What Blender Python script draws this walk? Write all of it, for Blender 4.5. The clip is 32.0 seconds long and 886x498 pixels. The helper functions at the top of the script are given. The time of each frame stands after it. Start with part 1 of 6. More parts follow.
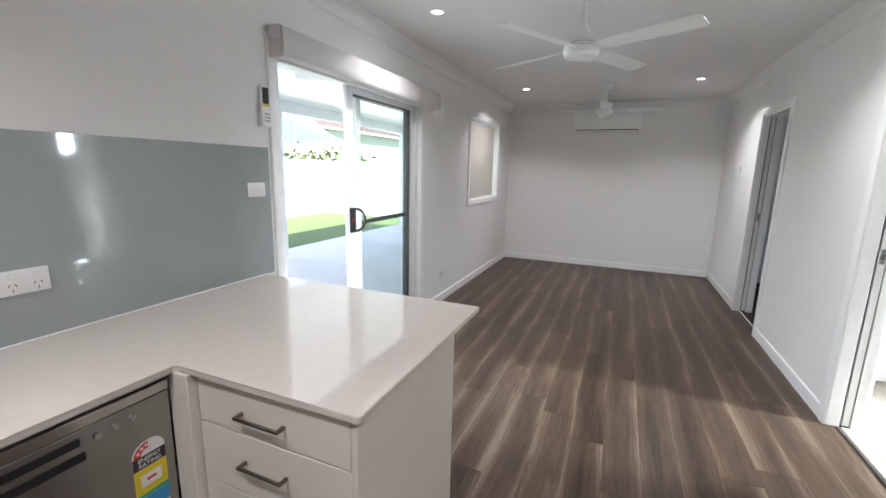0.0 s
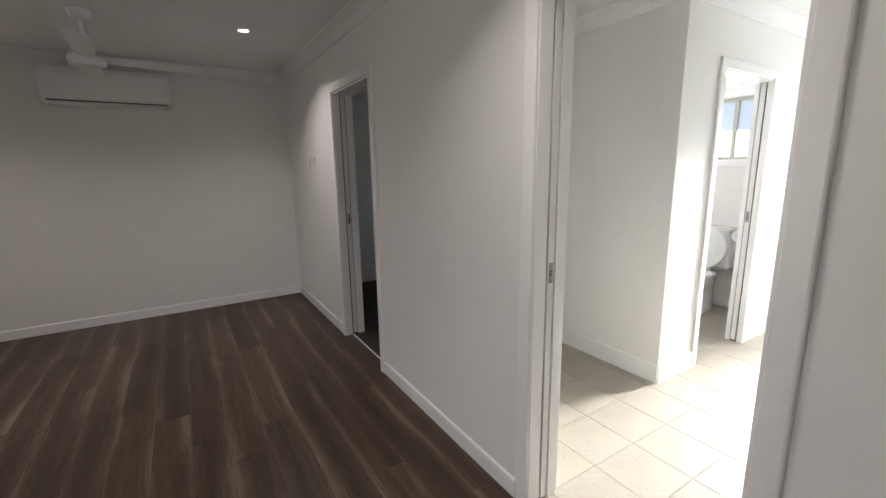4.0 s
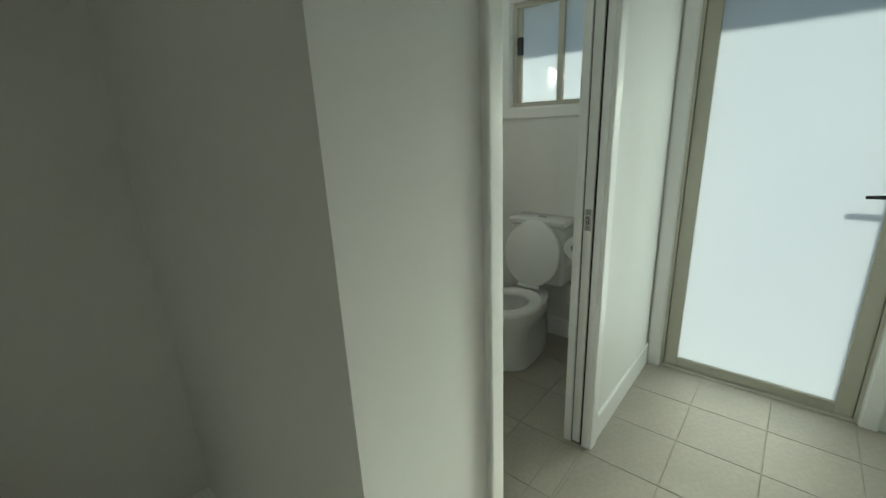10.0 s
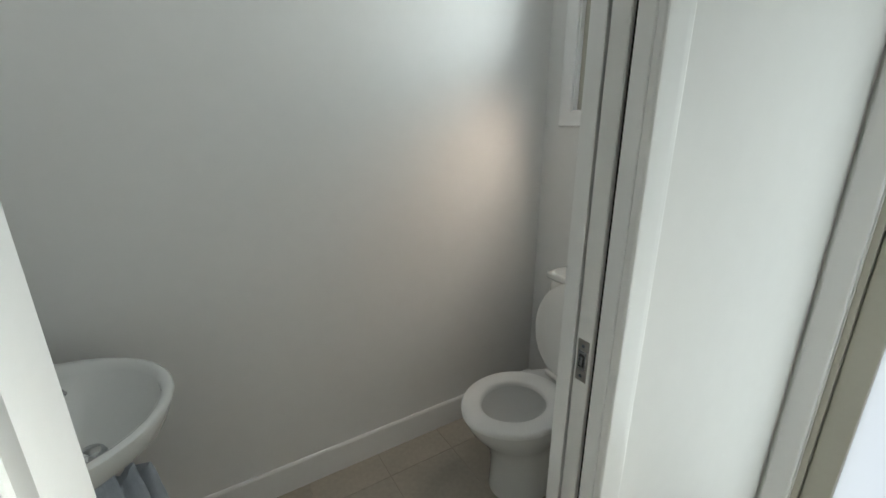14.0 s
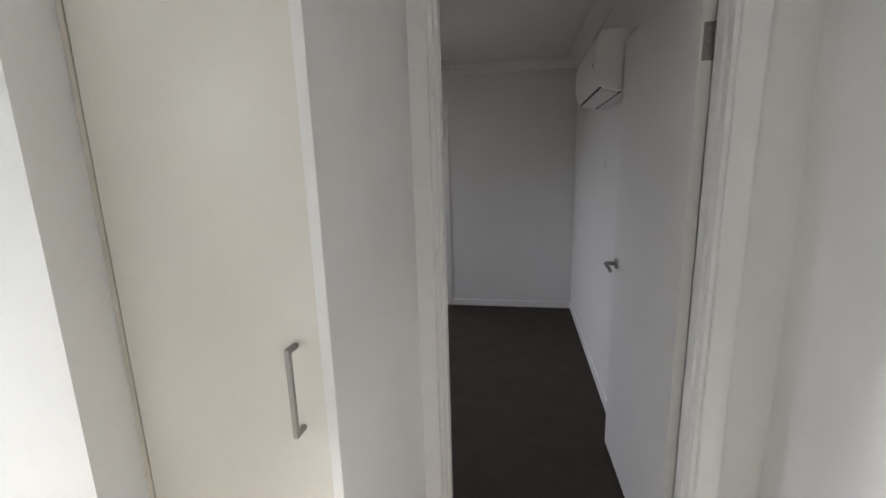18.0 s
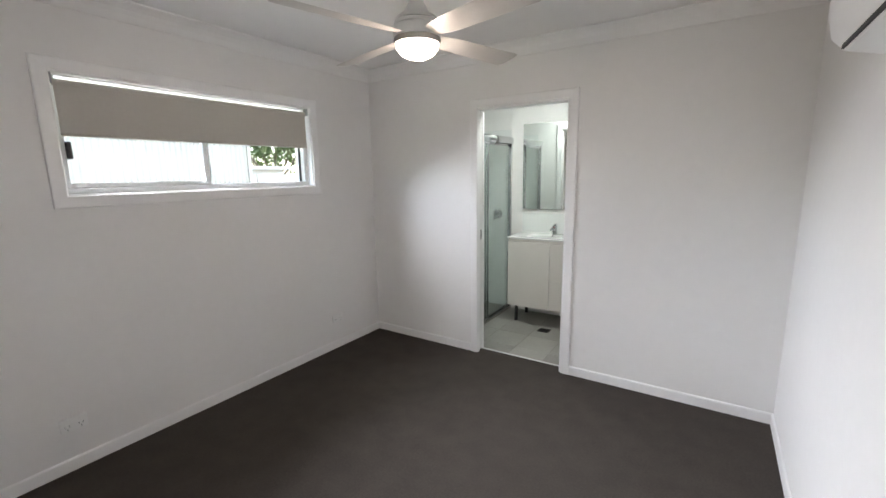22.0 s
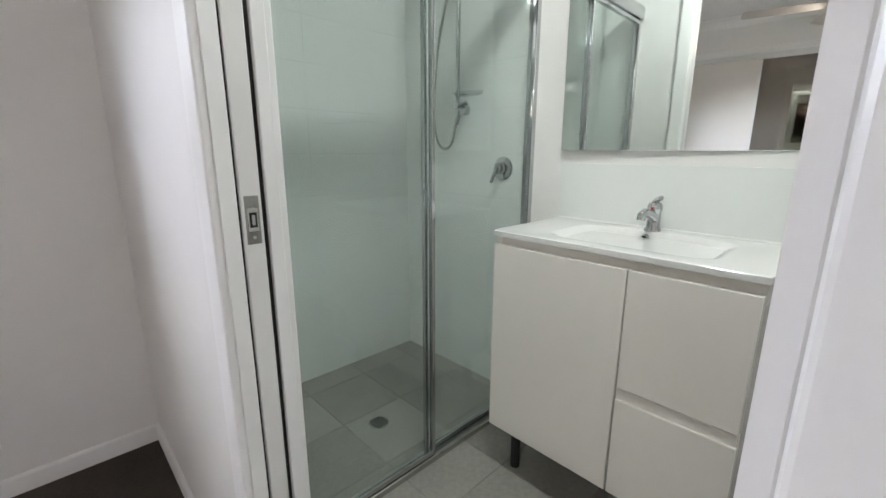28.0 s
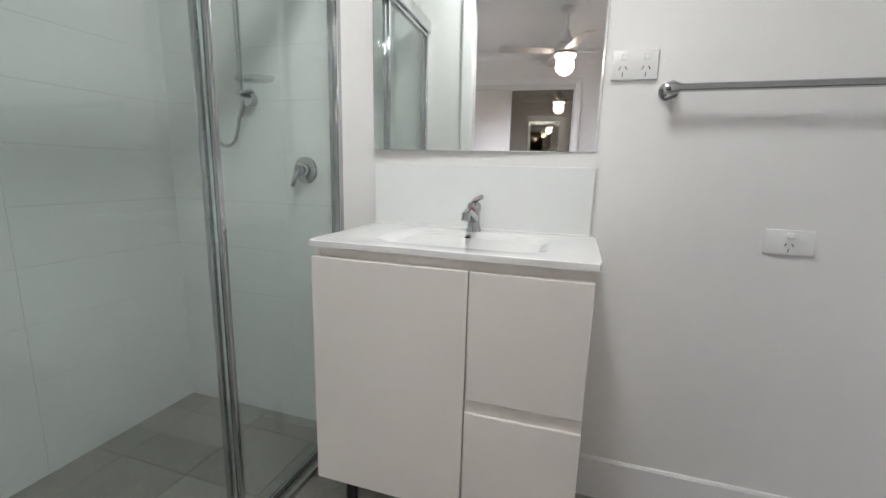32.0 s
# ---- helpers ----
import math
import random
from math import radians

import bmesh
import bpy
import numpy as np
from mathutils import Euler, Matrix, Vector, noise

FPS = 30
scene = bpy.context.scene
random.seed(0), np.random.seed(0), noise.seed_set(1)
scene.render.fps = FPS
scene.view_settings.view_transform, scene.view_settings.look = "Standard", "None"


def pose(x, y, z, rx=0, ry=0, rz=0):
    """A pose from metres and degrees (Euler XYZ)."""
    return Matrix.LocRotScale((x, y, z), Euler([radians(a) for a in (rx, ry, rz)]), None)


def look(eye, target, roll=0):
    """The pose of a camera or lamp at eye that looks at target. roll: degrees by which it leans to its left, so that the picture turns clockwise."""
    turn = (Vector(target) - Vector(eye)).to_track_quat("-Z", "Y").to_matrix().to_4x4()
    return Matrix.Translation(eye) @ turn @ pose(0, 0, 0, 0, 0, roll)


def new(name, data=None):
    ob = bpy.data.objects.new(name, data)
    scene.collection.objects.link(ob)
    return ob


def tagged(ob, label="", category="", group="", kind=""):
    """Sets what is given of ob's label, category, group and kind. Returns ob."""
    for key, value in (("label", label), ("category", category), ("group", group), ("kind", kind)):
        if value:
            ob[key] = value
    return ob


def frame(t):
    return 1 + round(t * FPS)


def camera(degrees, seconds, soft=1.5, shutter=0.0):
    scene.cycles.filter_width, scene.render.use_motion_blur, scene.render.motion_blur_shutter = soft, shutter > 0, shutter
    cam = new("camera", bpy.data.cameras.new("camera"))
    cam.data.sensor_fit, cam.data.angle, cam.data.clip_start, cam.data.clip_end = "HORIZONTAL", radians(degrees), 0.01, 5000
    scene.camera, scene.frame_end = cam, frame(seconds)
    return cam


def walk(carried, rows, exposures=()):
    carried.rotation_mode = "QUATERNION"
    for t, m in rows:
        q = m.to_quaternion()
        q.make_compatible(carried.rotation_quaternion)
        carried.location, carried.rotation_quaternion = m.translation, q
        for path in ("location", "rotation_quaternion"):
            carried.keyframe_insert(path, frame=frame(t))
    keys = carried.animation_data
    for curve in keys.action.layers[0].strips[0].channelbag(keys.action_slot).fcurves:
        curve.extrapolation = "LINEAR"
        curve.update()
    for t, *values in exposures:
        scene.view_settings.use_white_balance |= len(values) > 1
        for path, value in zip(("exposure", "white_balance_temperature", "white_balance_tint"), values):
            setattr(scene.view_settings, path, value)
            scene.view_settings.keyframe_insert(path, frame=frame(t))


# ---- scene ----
cam = camera(93.4, 32.0)
PATH = [
    (0, (-1.263, -3.025, 1.463), (-2.024, -1.214, 1.087), 1.3),
    (0.5, (-1.243, -2.862, 1.471), (-1.795, -0.977, 1.092), 0.8),
    (1, (-1.228, -2.659, 1.465), (-1.594, -0.729, 1.089), 0.6),
    (1.5, (-1.265, -2.394, 1.474), (-1.492, -0.442, 1.103), 0.2),
    (2, (-1.31, -2.119, 1.472), (-1.438, -0.159, 1.096), -0.1),
    (2.5, (-1.303, -1.836, 1.488), (-1.317, 0.127, 1.105), -0.3),
    (3, (-1.298, -1.637, 1.479), (-1.087, 0.312, 1.086), -0.4),
    (3.5, (-1.234, -1.38, 1.473), (-0.63, 0.487, 1.088), -0.7),
    (4, (-1.129, -1.156, 1.462), (-0.089, 0.509, 1.08), -0.9),
    (4.5, (-0.961, -0.911, 1.463), (0.466, 0.431, 1.058), -1.3),
    (6.5, (-0.098, -0.278, 1.422), (1.768, 0.161, 0.851), -0.7),
    (7.0, (0.028, -0.247, 1.428), (1.823, 0.418, 0.848), 0.4),
    (7.5, (0.187, -0.253, 1.445), (1.788, 0.785, 0.846), -0.6),
    (8, (0.259, -0.229, 1.424), (1.669, 1.053, 0.817), -0.6),
    (8.5, (0.41, -0.201, 1.442), (1.822, 1.087, 0.854), -0.9),
    (9, (0.63, -0.171, 1.467), (2.102, 1.046, 0.872), -2.0),
    (9.5, (0.871, -0.24, 1.44), (2.353, 0.97, 0.858), -2.2),
    (10, (1.112, -0.24, 1.423), (2.563, 1.01, 0.846), -2.6),
    (11, (1.663, -0.166, 1.429), (2.856, 1.337, 0.863), -2.0),
    (12, (2.024, -0.05, 1.418), (2.732, 1.734, 0.856), 0.0),
    (12.5, (2.195, -0.119, 1.476), (2.565, 1.746, 0.855), 0.4),
    (13, (2.243, -0.137, 1.48), (2.518, 1.74, 0.848), 0.1),
    (13.5, (2.201, -0.083, 1.468), (2.684, 1.756, 0.846), -0.1),
    (15.5, (1.607, -0.107, 1.476), (3.461, -0.619, 0.927), 0.6),
    (16, (1.435, -0.101, 1.488), (2.982, -1.259, 0.971), 0.5),
    (16.5, (1.224, -0.094, 1.508), (2.405, -1.638, 1.038), 0.4),
    (17, (1.048, -0.082, 1.507), (1.917, -1.834, 1.089), 0.1),
    (17.5, (0.948, -0.097, 1.537), (1.551, -1.964, 1.149), -0.7),
    (18, (0.883, -0.202, 1.513), (1.24, -2.13, 1.124), -1.7),
    (18.5, (0.872, -0.505, 1.497), (1.08, -2.449, 1.079), -2.0),
    (19, (0.82, -0.766, 1.486), (1.065, -2.705, 1.062), -2.2),
    (19.5, (0.756, -0.978, 1.514), (1.145, -2.896, 1.105), -1.3),
    (20, (0.756, -1.138, 1.525), (1.271, -3.032, 1.141), -0.8),
    (20.5, (0.761, -1.317, 1.551), (1.39, -3.181, 1.19), -0.8),
    (21, (0.723, -1.434, 1.568), (1.522, -3.234, 1.224), -0.7),
    (21.5, (0.726, -1.465, 1.56), (1.674, -3.194, 1.223), -0.7),
    (22, (0.744, -1.521, 1.555), (1.823, -3.167, 1.2), -0.9),
    (22.5, (0.87, -1.737, 1.515), (1.991, -3.353, 1.15), -1.2),
    (23, (0.968, -1.978, 1.496), (2.101, -3.576, 1.091), -1.3),
    (23.5, (1.011, -2.34, 1.485), (2.173, -3.909, 1.05), -1.3),
    (24, (1.055, -2.672, 1.46), (2.242, -4.215, 1.002), -1.6),
    (24.5, (1.126, -3.042, 1.417), (2.375, -4.538, 0.968), -2.3),
    (25, (1.217, -3.413, 1.413), (2.534, -4.837, 0.926), -1.6),
    (25.5, (1.33, -3.693, 1.4), (2.676, -5.091, 0.916), -1.4),
    (27.5, (1.614, -4.323, 1.26), (3.051, -5.637, 0.805), -0.0),
    (28, (1.655, -4.376, 1.159), (3.055, -5.73, 0.706), 0.2),
    (28.5, (1.687, -4.414, 1.128), (3.051, -5.812, 0.696), 0.8),
    (29, (1.724, -4.446, 1.12), (3.042, -5.894, 0.715), 1.3),
    (29.5, (1.752, -4.457, 1.114), (3.024, -5.96, 0.764), 1.5),
    (30, (1.777, -4.467, 1.13), (3.015, -6.012, 0.848), 1.3),
    (30.5, (1.776, -4.467, 1.142), (2.966, -6.055, 0.896), 1.3),
    (31, (1.785, -4.476, 1.137), (2.883, -6.127, 0.878), 1.1),
    (31.5, (1.796, -4.48, 1.121), (2.702, -6.235, 0.804), 0.9),
    (32, (1.84, -4.493, 1.1), (2.426, -6.369, 0.73), 1.5),
]

EXPOSURES = [(0, 2.72, 6150, 13), (1, 2.4, 6250, 13), (2, 2.12, 6800, 16), (3, 2.4, 6800, 16), (3.5, 2.25, 6800, 16), (4, 1.75, 6800, 16), (4.5, 1.3, 6600, 14), (6.5, 0.2, 7000, 18), (7.5, 0.15, 7600, 18), (8, 0.12, 8000, 16), (9, -0.05, 7500, 2), (10, -0.25, 7000, -7), (11, -0.55, 6800, -8), (12, -0.2, 6700, -1), (13.5, 0.05, 6700, 11),
             (15.5, -0.3, 6800, -9), (16.3, 0.0, 6900, -9), (17, 0.75, 6800, 12), (18, 1.5, 6600, 17), (19, 2.4, 6500, 16), (20, 2.75, 6500, 15), (20.5, 2.8, 6500, 15), (21, 3.15, 6600, 15), (22, 3.3, 6700, 15), (25.5, 3.25, 6800, 15), (28, 3.35, 6700, 17), (32, 3.38, 6700, 24)]
DOWNLIGHT_W, FAN_W, ENSUITE_W = 1.9, 0.8, 1.25
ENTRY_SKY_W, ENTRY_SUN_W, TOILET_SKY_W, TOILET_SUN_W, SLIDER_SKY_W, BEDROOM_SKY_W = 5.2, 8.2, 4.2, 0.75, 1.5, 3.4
walk(cam, [(t, look(eye, target, roll)) for t, eye, target, roll in PATH], EXPOSURES)

# ---- light ----
world = bpy.data.worlds.new("sky")
scene.world = world
world.use_nodes = True
wn = world.node_tree.nodes
sky = wn.new("ShaderNodeTexSky")
sky.sky_type, sky.sun_disc = "NISHITA", False
SUN_EL, SUN_AZ = 50.0, -62.0
sky.sun_elevation, sky.sun_rotation = radians(SUN_EL), radians(90 - SUN_AZ + 90)
world.node_tree.links.new(sky.outputs[0], wn["Background"].inputs[0])
wn["Background"].inputs[1].default_value = 0.11
sun = new("sun", bpy.data.lights.new("sun", "SUN"))
sun.data.energy, sun.data.angle, sun.data.color = 4.6, radians(0.5), (1.0, 0.95, 0.88)
SUN_FROM = Vector((math.cos(radians(SUN_EL)) * 0.86, -math.cos(radians(SUN_EL)) * 0.5, math.sin(radians(SUN_EL))))
sun.matrix_world = look(SUN_FROM * 30, (0, 0, 0))


def lamp_area(name, m, sx, sy, watts, colour=(1, 1, 1), spread=180):
    d = bpy.data.lights.new(name, "AREA")
    d.shape, d.size, d.size_y, d.energy, d.color = "RECTANGLE", sx, sy, watts, colour
    d.spread = radians(spread)
    ob = new(name, d)
    ob.matrix_world = m
    return ob

# ---- materials ----
def mat(name, colour, rough=0.5, metal=0.0, var=0.06, scale=6.0, bump=0.0, bscale=200.0, coat=0.0, rand=0.0, spec=0.5, rvar=0.0):
    """Principled paint with two scales of tone variation, fine relief and, with rand, tone that differs from piece to piece."""
    m = bpy.data.materials.new(name)
    m.use_nodes = True
    nt, n, l = m.node_tree, m.node_tree.nodes, m.node_tree.links
    b = n["Principled BSDF"]
    b.inputs["Roughness"].default_value, b.inputs["Metallic"].default_value = rough, metal
    b.inputs["Coat Weight"].default_value = coat
    b.inputs["Specular IOR Level"].default_value = spec
    tc = n.new("ShaderNodeTexCoord")
    n1 = n.new("ShaderNodeTexNoise")
    n1.inputs["Scale"].default_value, n1.inputs["Detail"].default_value = scale, 6.0
    n2 = n.new("ShaderNodeTexNoise")
    n2.inputs["Scale"].default_value, n2.inputs["Detail"].default_value = scale * 12, 3.0
    l.new(tc.outputs["Object"], n1.inputs[0]), l.new(tc.outputs["Object"], n2.inputs[0])
    add = n.new("ShaderNodeMath")
    add.operation = "ADD"
    l.new(n1.outputs[0], add.inputs[0]), l.new(n2.outputs[0], add.inputs[1])
    tone = add.outputs[0]
    if rand:
        oi = n.new("ShaderNodeObjectInfo")
        ma = n.new("ShaderNodeMath")
        ma.operation, ma.inputs[1].default_value = "MULTIPLY_ADD", rand
        l.new(oi.outputs["Random"], ma.inputs[0]), l.new(tone, ma.inputs[2])
        tone = ma.outputs[0]
    mr = n.new("ShaderNodeMapRange")
    mr.inputs[1].default_value, mr.inputs[2].default_value = 0.5, 1.5 + rand
    mr.inputs[3].default_value, mr.inputs[4].default_value = 1 - var, 1 + var
    l.new(tone, mr.inputs[0])
    mx = n.new("ShaderNodeMix")
    mx.data_type, mx.blend_type = "RGBA", "MULTIPLY"
    mx.inputs[0].default_value = 1.0
    mx.inputs[6].default_value = (*colour, 1)
    l.new(mr.outputs[0], mx.inputs[7])
    l.new(mx.outputs[2], b.inputs["Base Color"])
    if rvar:
        rr = n.new("ShaderNodeMapRange")
        rr.inputs[1].default_value, rr.inputs[2].default_value = 0.3, 0.7
        rr.inputs[3].default_value, rr.inputs[4].default_value = max(0.02, rough - rvar), rough + rvar
        l.new(n1.outputs[0], rr.inputs[0]), l.new(rr.outputs[0], b.inputs["Roughness"])
    if bump:
        n3 = n.new("ShaderNodeTexNoise")
        n3.inputs["Scale"].default_value, n3.inputs["Detail"].default_value = bscale, 4.0
        l.new(tc.outputs["Object"], n3.inputs[0])
        bp = n.new("ShaderNodeBump")
        bp.inputs["Strength"].default_value, bp.inputs["Distance"].default_value = bump, 0.002
        l.new(n3.outputs[0], bp.inputs["Height"]), l.new(bp.outputs[0], b.inputs["Normal"])
    return m


def glass_mat(name, tint=(0.97, 0.99, 0.98), gloss=0.03):
    """Thin clear pane: lets light straight through, with a mirror-like sheen at a grazing angle."""
    m = bpy.data.materials.new(name)
    m.use_nodes = True
    n, l = m.node_tree.nodes, m.node_tree.links
    n.remove(n["Principled BSDF"])
    tr, gl, mix, lw = n.new("ShaderNodeBsdfTransparent"), n.new("ShaderNodeBsdfGlossy"), n.new("ShaderNodeMixShader"), n.new("ShaderNodeLayerWeight")
    tr.inputs[0].default_value = (*tint, 1)
    gl.inputs["Roughness"].default_value = 0.015
    pw, ma = n.new("ShaderNodeMath"), n.new("ShaderNodeMath")
    lw.inputs[0].default_value = 0.5
    pw.operation, pw.inputs[1].default_value = "POWER", 5.0
    ma.operation, ma.inputs[1].default_value, ma.inputs[2].default_value = "MULTIPLY_ADD", 0.9, gloss
    l.new(lw.outputs["Facing"], pw.inputs[0]), l.new(pw.outputs[0], ma.inputs[0]), l.new(ma.outputs[0], mix.inputs[0]), l.new(tr.outputs[0], mix.inputs[1]), l.new(gl.outputs[0], mix.inputs[2])
    l.new(mix.outputs[0], n["Material Output"].inputs[0])
    return m


def frosted_mat(name, colour=(0.83, 0.885, 0.95)):
    m = bpy.data.materials.new(name)
    m.use_nodes = True
    n, l = m.node_tree.nodes, m.node_tree.links
    n.remove(n["Principled BSDF"])
    tl, gl, mix = n.new("ShaderNodeBsdfTranslucent"), n.new("ShaderNodeBsdfGlossy"), n.new("ShaderNodeMixShader")
    tl.inputs[0].default_value = (*colour, 1)
    gl.inputs["Roughness"].default_value = 0.15
    mix.inputs[0].default_value = 0.04
    l.new(tl.outputs[0], mix.inputs[1]), l.new(gl.outputs[0], mix.inputs[2])
    l.new(mix.outputs[0], n["Material Output"].inputs[0])
    return m


def glow(name, colour, strength):
    m = bpy.data.materials.new(name)
    m.use_nodes = True
    b = m.node_tree.nodes["Principled BSDF"]
    b.inputs["Base Color"].default_value = (*colour, 1)
    b.inputs["Emission Color"].default_value, b.inputs["Emission Strength"].default_value = (*colour, 1), strength
    return m


def plank_mat():
    """Grey-brown oak-look vinyl: cathedral grain drawn along y, paler towards the long edges, each plank with its own tone and stretch of grain."""
    m = mat("vinyl_plank", (0.2, 0.165, 0.14), 0.36, spec=0.22)
    n, l = m.node_tree.nodes, m.node_tree.links
    b = n["Principled BSDF"]
    tc, oi = n.new("ShaderNodeTexCoord"), n.new("ShaderNodeObjectInfo")
    sep, cx, off, addv = n.new("ShaderNodeSeparateXYZ"), n.new("ShaderNodeCombineXYZ"), n.new("ShaderNodeVectorMath"), n.new("ShaderNodeVectorMath")
    l.new(tc.outputs["Object"], sep.inputs[0])
    l.new(oi.outputs["Random"], cx.inputs[0]), l.new(oi.outputs["Random"], cx.inputs[1])
    off.operation, off.inputs["Scale"].default_value = "SCALE", 37.0
    l.new(cx.outputs[0], off.inputs[0]), l.new(tc.outputs["Object"], addv.inputs[0]), l.new(off.outputs[0], addv.inputs[1])

    def grain(sx, sy, detail, distortion=0.0):
        mp, t = n.new("ShaderNodeMapping"), n.new("ShaderNodeTexNoise")
        mp.inputs["Scale"].default_value = (sx, sy, 1.0)
        t.inputs["Scale"].default_value, t.inputs["Detail"].default_value, t.inputs["Distortion"].default_value = 1.0, detail, distortion
        l.new(addv.outputs[0], mp.inputs[0]), l.new(mp.outputs[0], t.inputs[0])
        return t.outputs[0]

    def calc(op, a, q, c=0.0):
        k = n.new("ShaderNodeMath")
        k.operation = op
        for i, v in enumerate((a, q, c)):
            if isinstance(v, (int, float)):
                k.inputs[i].default_value = v
            else:
                l.new(v, k.inputs[i])
        return k.outputs[0]
    broad, streak, pore, drift = grain(9.0, 0.55, 3.0, 0.5), grain(30.0, 0.6, 5.0, 0.5), grain(170.0, 6.0, 3.0), grain(0.5, 1.1, 1.0)
    heart = calc("ADD", calc("MULTIPLY", sep.outputs[0], 11.0), calc("MULTIPLY_ADD", drift, 1.7, -0.85))
    edge = calc("MINIMUM", calc("POWER", calc("ABSOLUTE", heart, 0.0), 2.0), 1.3)
    rings = calc("SINE", calc("MULTIPLY_ADD", edge, 16.0, calc("MULTIPLY", broad, 34.0)), 0.0)
    tone = calc("MULTIPLY_ADD", broad, 0.45, calc("MULTIPLY_ADD", streak, 0.2, calc("MULTIPLY", pore, 0.34)))
    tone = calc("MULTIPLY_ADD", rings, 0.022, calc("MULTIPLY_ADD", edge, 0.19, calc("MULTIPLY_ADD", oi.outputs["Random"], 0.12, tone)))
    mr, cr = n.new("ShaderNodeMapRange"), n.new("ShaderNodeValToRGB")
    mr.inputs[1].default_value, mr.inputs[2].default_value = 0.37, 0.97
    e = cr.color_ramp.elements
    e[0].position, e[0].color = 0.05, (0.026, 0.018, 0.0128, 1)
    e[1].position, e[1].color = 0.95, (0.235, 0.18, 0.136, 1)
    e.new(0.5).color = (0.092, 0.0615, 0.042, 1)
    l.new(tone, mr.inputs[0]), l.new(mr.outputs[0], cr.inputs[0]), l.new(cr.outputs[0], b.inputs["Base Color"])
    bp = n.new("ShaderNodeBump")
    bp.inputs["Strength"].default_value, bp.inputs["Distance"].default_value = 0.25, 0.001
    l.new(streak, bp.inputs["Height"]), l.new(bp.outputs[0], b.inputs["Normal"])
    return m


WALL = mat("wall_paint", (0.835, 0.825, 0.812), 0.55, var=0.02, scale=1.5, bump=0.05, bscale=350)
CEIL = mat("ceiling_paint", (0.84, 0.835, 0.825), 0.8, var=0.015, scale=1.2, bump=0.03, bscale=300)
TRIM = mat("trim_gloss", (0.88, 0.875, 0.87), 0.3, var=0.02, scale=3)
DOORPAINT = mat("door_paint", (0.8, 0.79, 0.775), 0.38, var=0.02, scale=2, bump=0.02, bscale=150)
PLANK = plank_mat()
SCREED = mat("screed", (0.06, 0.05, 0.045), 0.9)
GROUT = mat("grout", (0.42, 0.385, 0.33), 0.9, var=0.1, scale=9)
GGROUT = mat("grey_grout", (0.25, 0.245, 0.225), 0.9, var=0.1, scale=9)
TILE = mat("floor_tile", (0.42, 0.385, 0.33), 0.5, var=0.2, scale=4.0, bump=0.006, bscale=60, rand=0.25, rvar=0.06)
GTILE = mat("grey_floor_tile", (0.31, 0.3, 0.275), 0.34, var=0.34, scale=4.0, bump=0.06, bscale=60, rand=0.5, rvar=0.06)
WTILE = mat("white_wall_tile", (0.82, 0.84, 0.83), 0.08, var=0.015, scale=2, rand=0.1)
CARPET = mat("carpet", (0.062, 0.053, 0.047), 0.95, var=0.22, scale=7, bump=0.9, bscale=420, spec=0.1)
STONE = mat("benchtop_stone", (0.69, 0.63, 0.575), 0.045, var=0.06, scale=30, coat=0.1, spec=0.5)
CABINET = mat("cabinet_white", (0.73, 0.675, 0.605), 0.22, var=0.015, scale=2)
GLOSSCAB = mat("gloss_cabinet", (0.83, 0.79, 0.755), 0.08, var=0.01, scale=2)
CHROME = mat("chrome", (0.52, 0.53, 0.54), 0.05, 1.0, var=0.03)
SATIN = mat("satin_nickel", (0.36, 0.345, 0.325), 0.33, 1.0, var=0.05, scale=20)
STEEL = mat("stainless_steel", (0.56, 0.55, 0.53), 0.2, 1.0, var=0.06, scale=25)
BRONZE = mat("dark_bronze", (0.2, 0.175, 0.15), 0.32, metal=1.0)
DKSTEEL = mat("dishwasher_steel", (0.4, 0.39, 0.375), 0.27, 1.0, var=0.05, scale=30)
SPLASH = mat("glass_splashback", (0.34, 0.375, 0.375), 0.05, var=0.02, coat=0.6)
PLASTIC = mat("white_plastic", (0.85, 0.85, 0.84), 0.28, var=0.01)
BLINDBOX = mat("blind_cassette", (0.64, 0.62, 0.6), 0.65, var=0.02, scale=4)
SATINPL = mat("light_grey_plastic", (0.6, 0.6, 0.6), 0.4)
GREYPL = mat("grey_plastic", (0.35, 0.36, 0.37), 0.4)
TROUGH = mat("polished_trough", (0.42, 0.39, 0.35), 0.06, 1.0, var=0.05, scale=12)
BLACK = mat("black_plastic", (0.012, 0.012, 0.014), 0.35)
DARK = mat("dark_gap", (0.02, 0.018, 0.016), 0.8)
CERAMIC = mat("ceramic", (0.82, 0.82, 0.81), 0.08, var=0.01, coat=0.3)
ALU = mat("white_aluminium", (0.76, 0.77, 0.77), 0.35, var=0.02)
BEIGE = mat("beige_door_frame", (0.52, 0.5, 0.43), 0.4, var=0.03)
BLIND = mat("blind_fabric", (0.55, 0.52, 0.47), 0.85, var=0.04, scale=4, bump=0.15, bscale=700)
GLASS = glass_mat("clear_glass")
SHGLASS = glass_mat("shower_glass", (0.94, 0.975, 0.962), 0.05)
FROST = frosted_mat("frosted_glass")
MIRROR = mat("mirror_silver", (0.86, 0.9, 0.88), 0.015, 1.0, var=0.0)
CONCRETE = mat("patio_concrete", (0.44, 0.44, 0.435), 0.75, var=0.12, scale=2.5, bump=0.25, bscale=90)
GRASS = mat("lawn", (0.055, 0.1, 0.018), 0.9, var=0.3, scale=12, bump=0.8, bscale=120)
FENCE = mat("white_fence_steel", (0.8, 0.79, 0.76), 0.5, var=0.04)
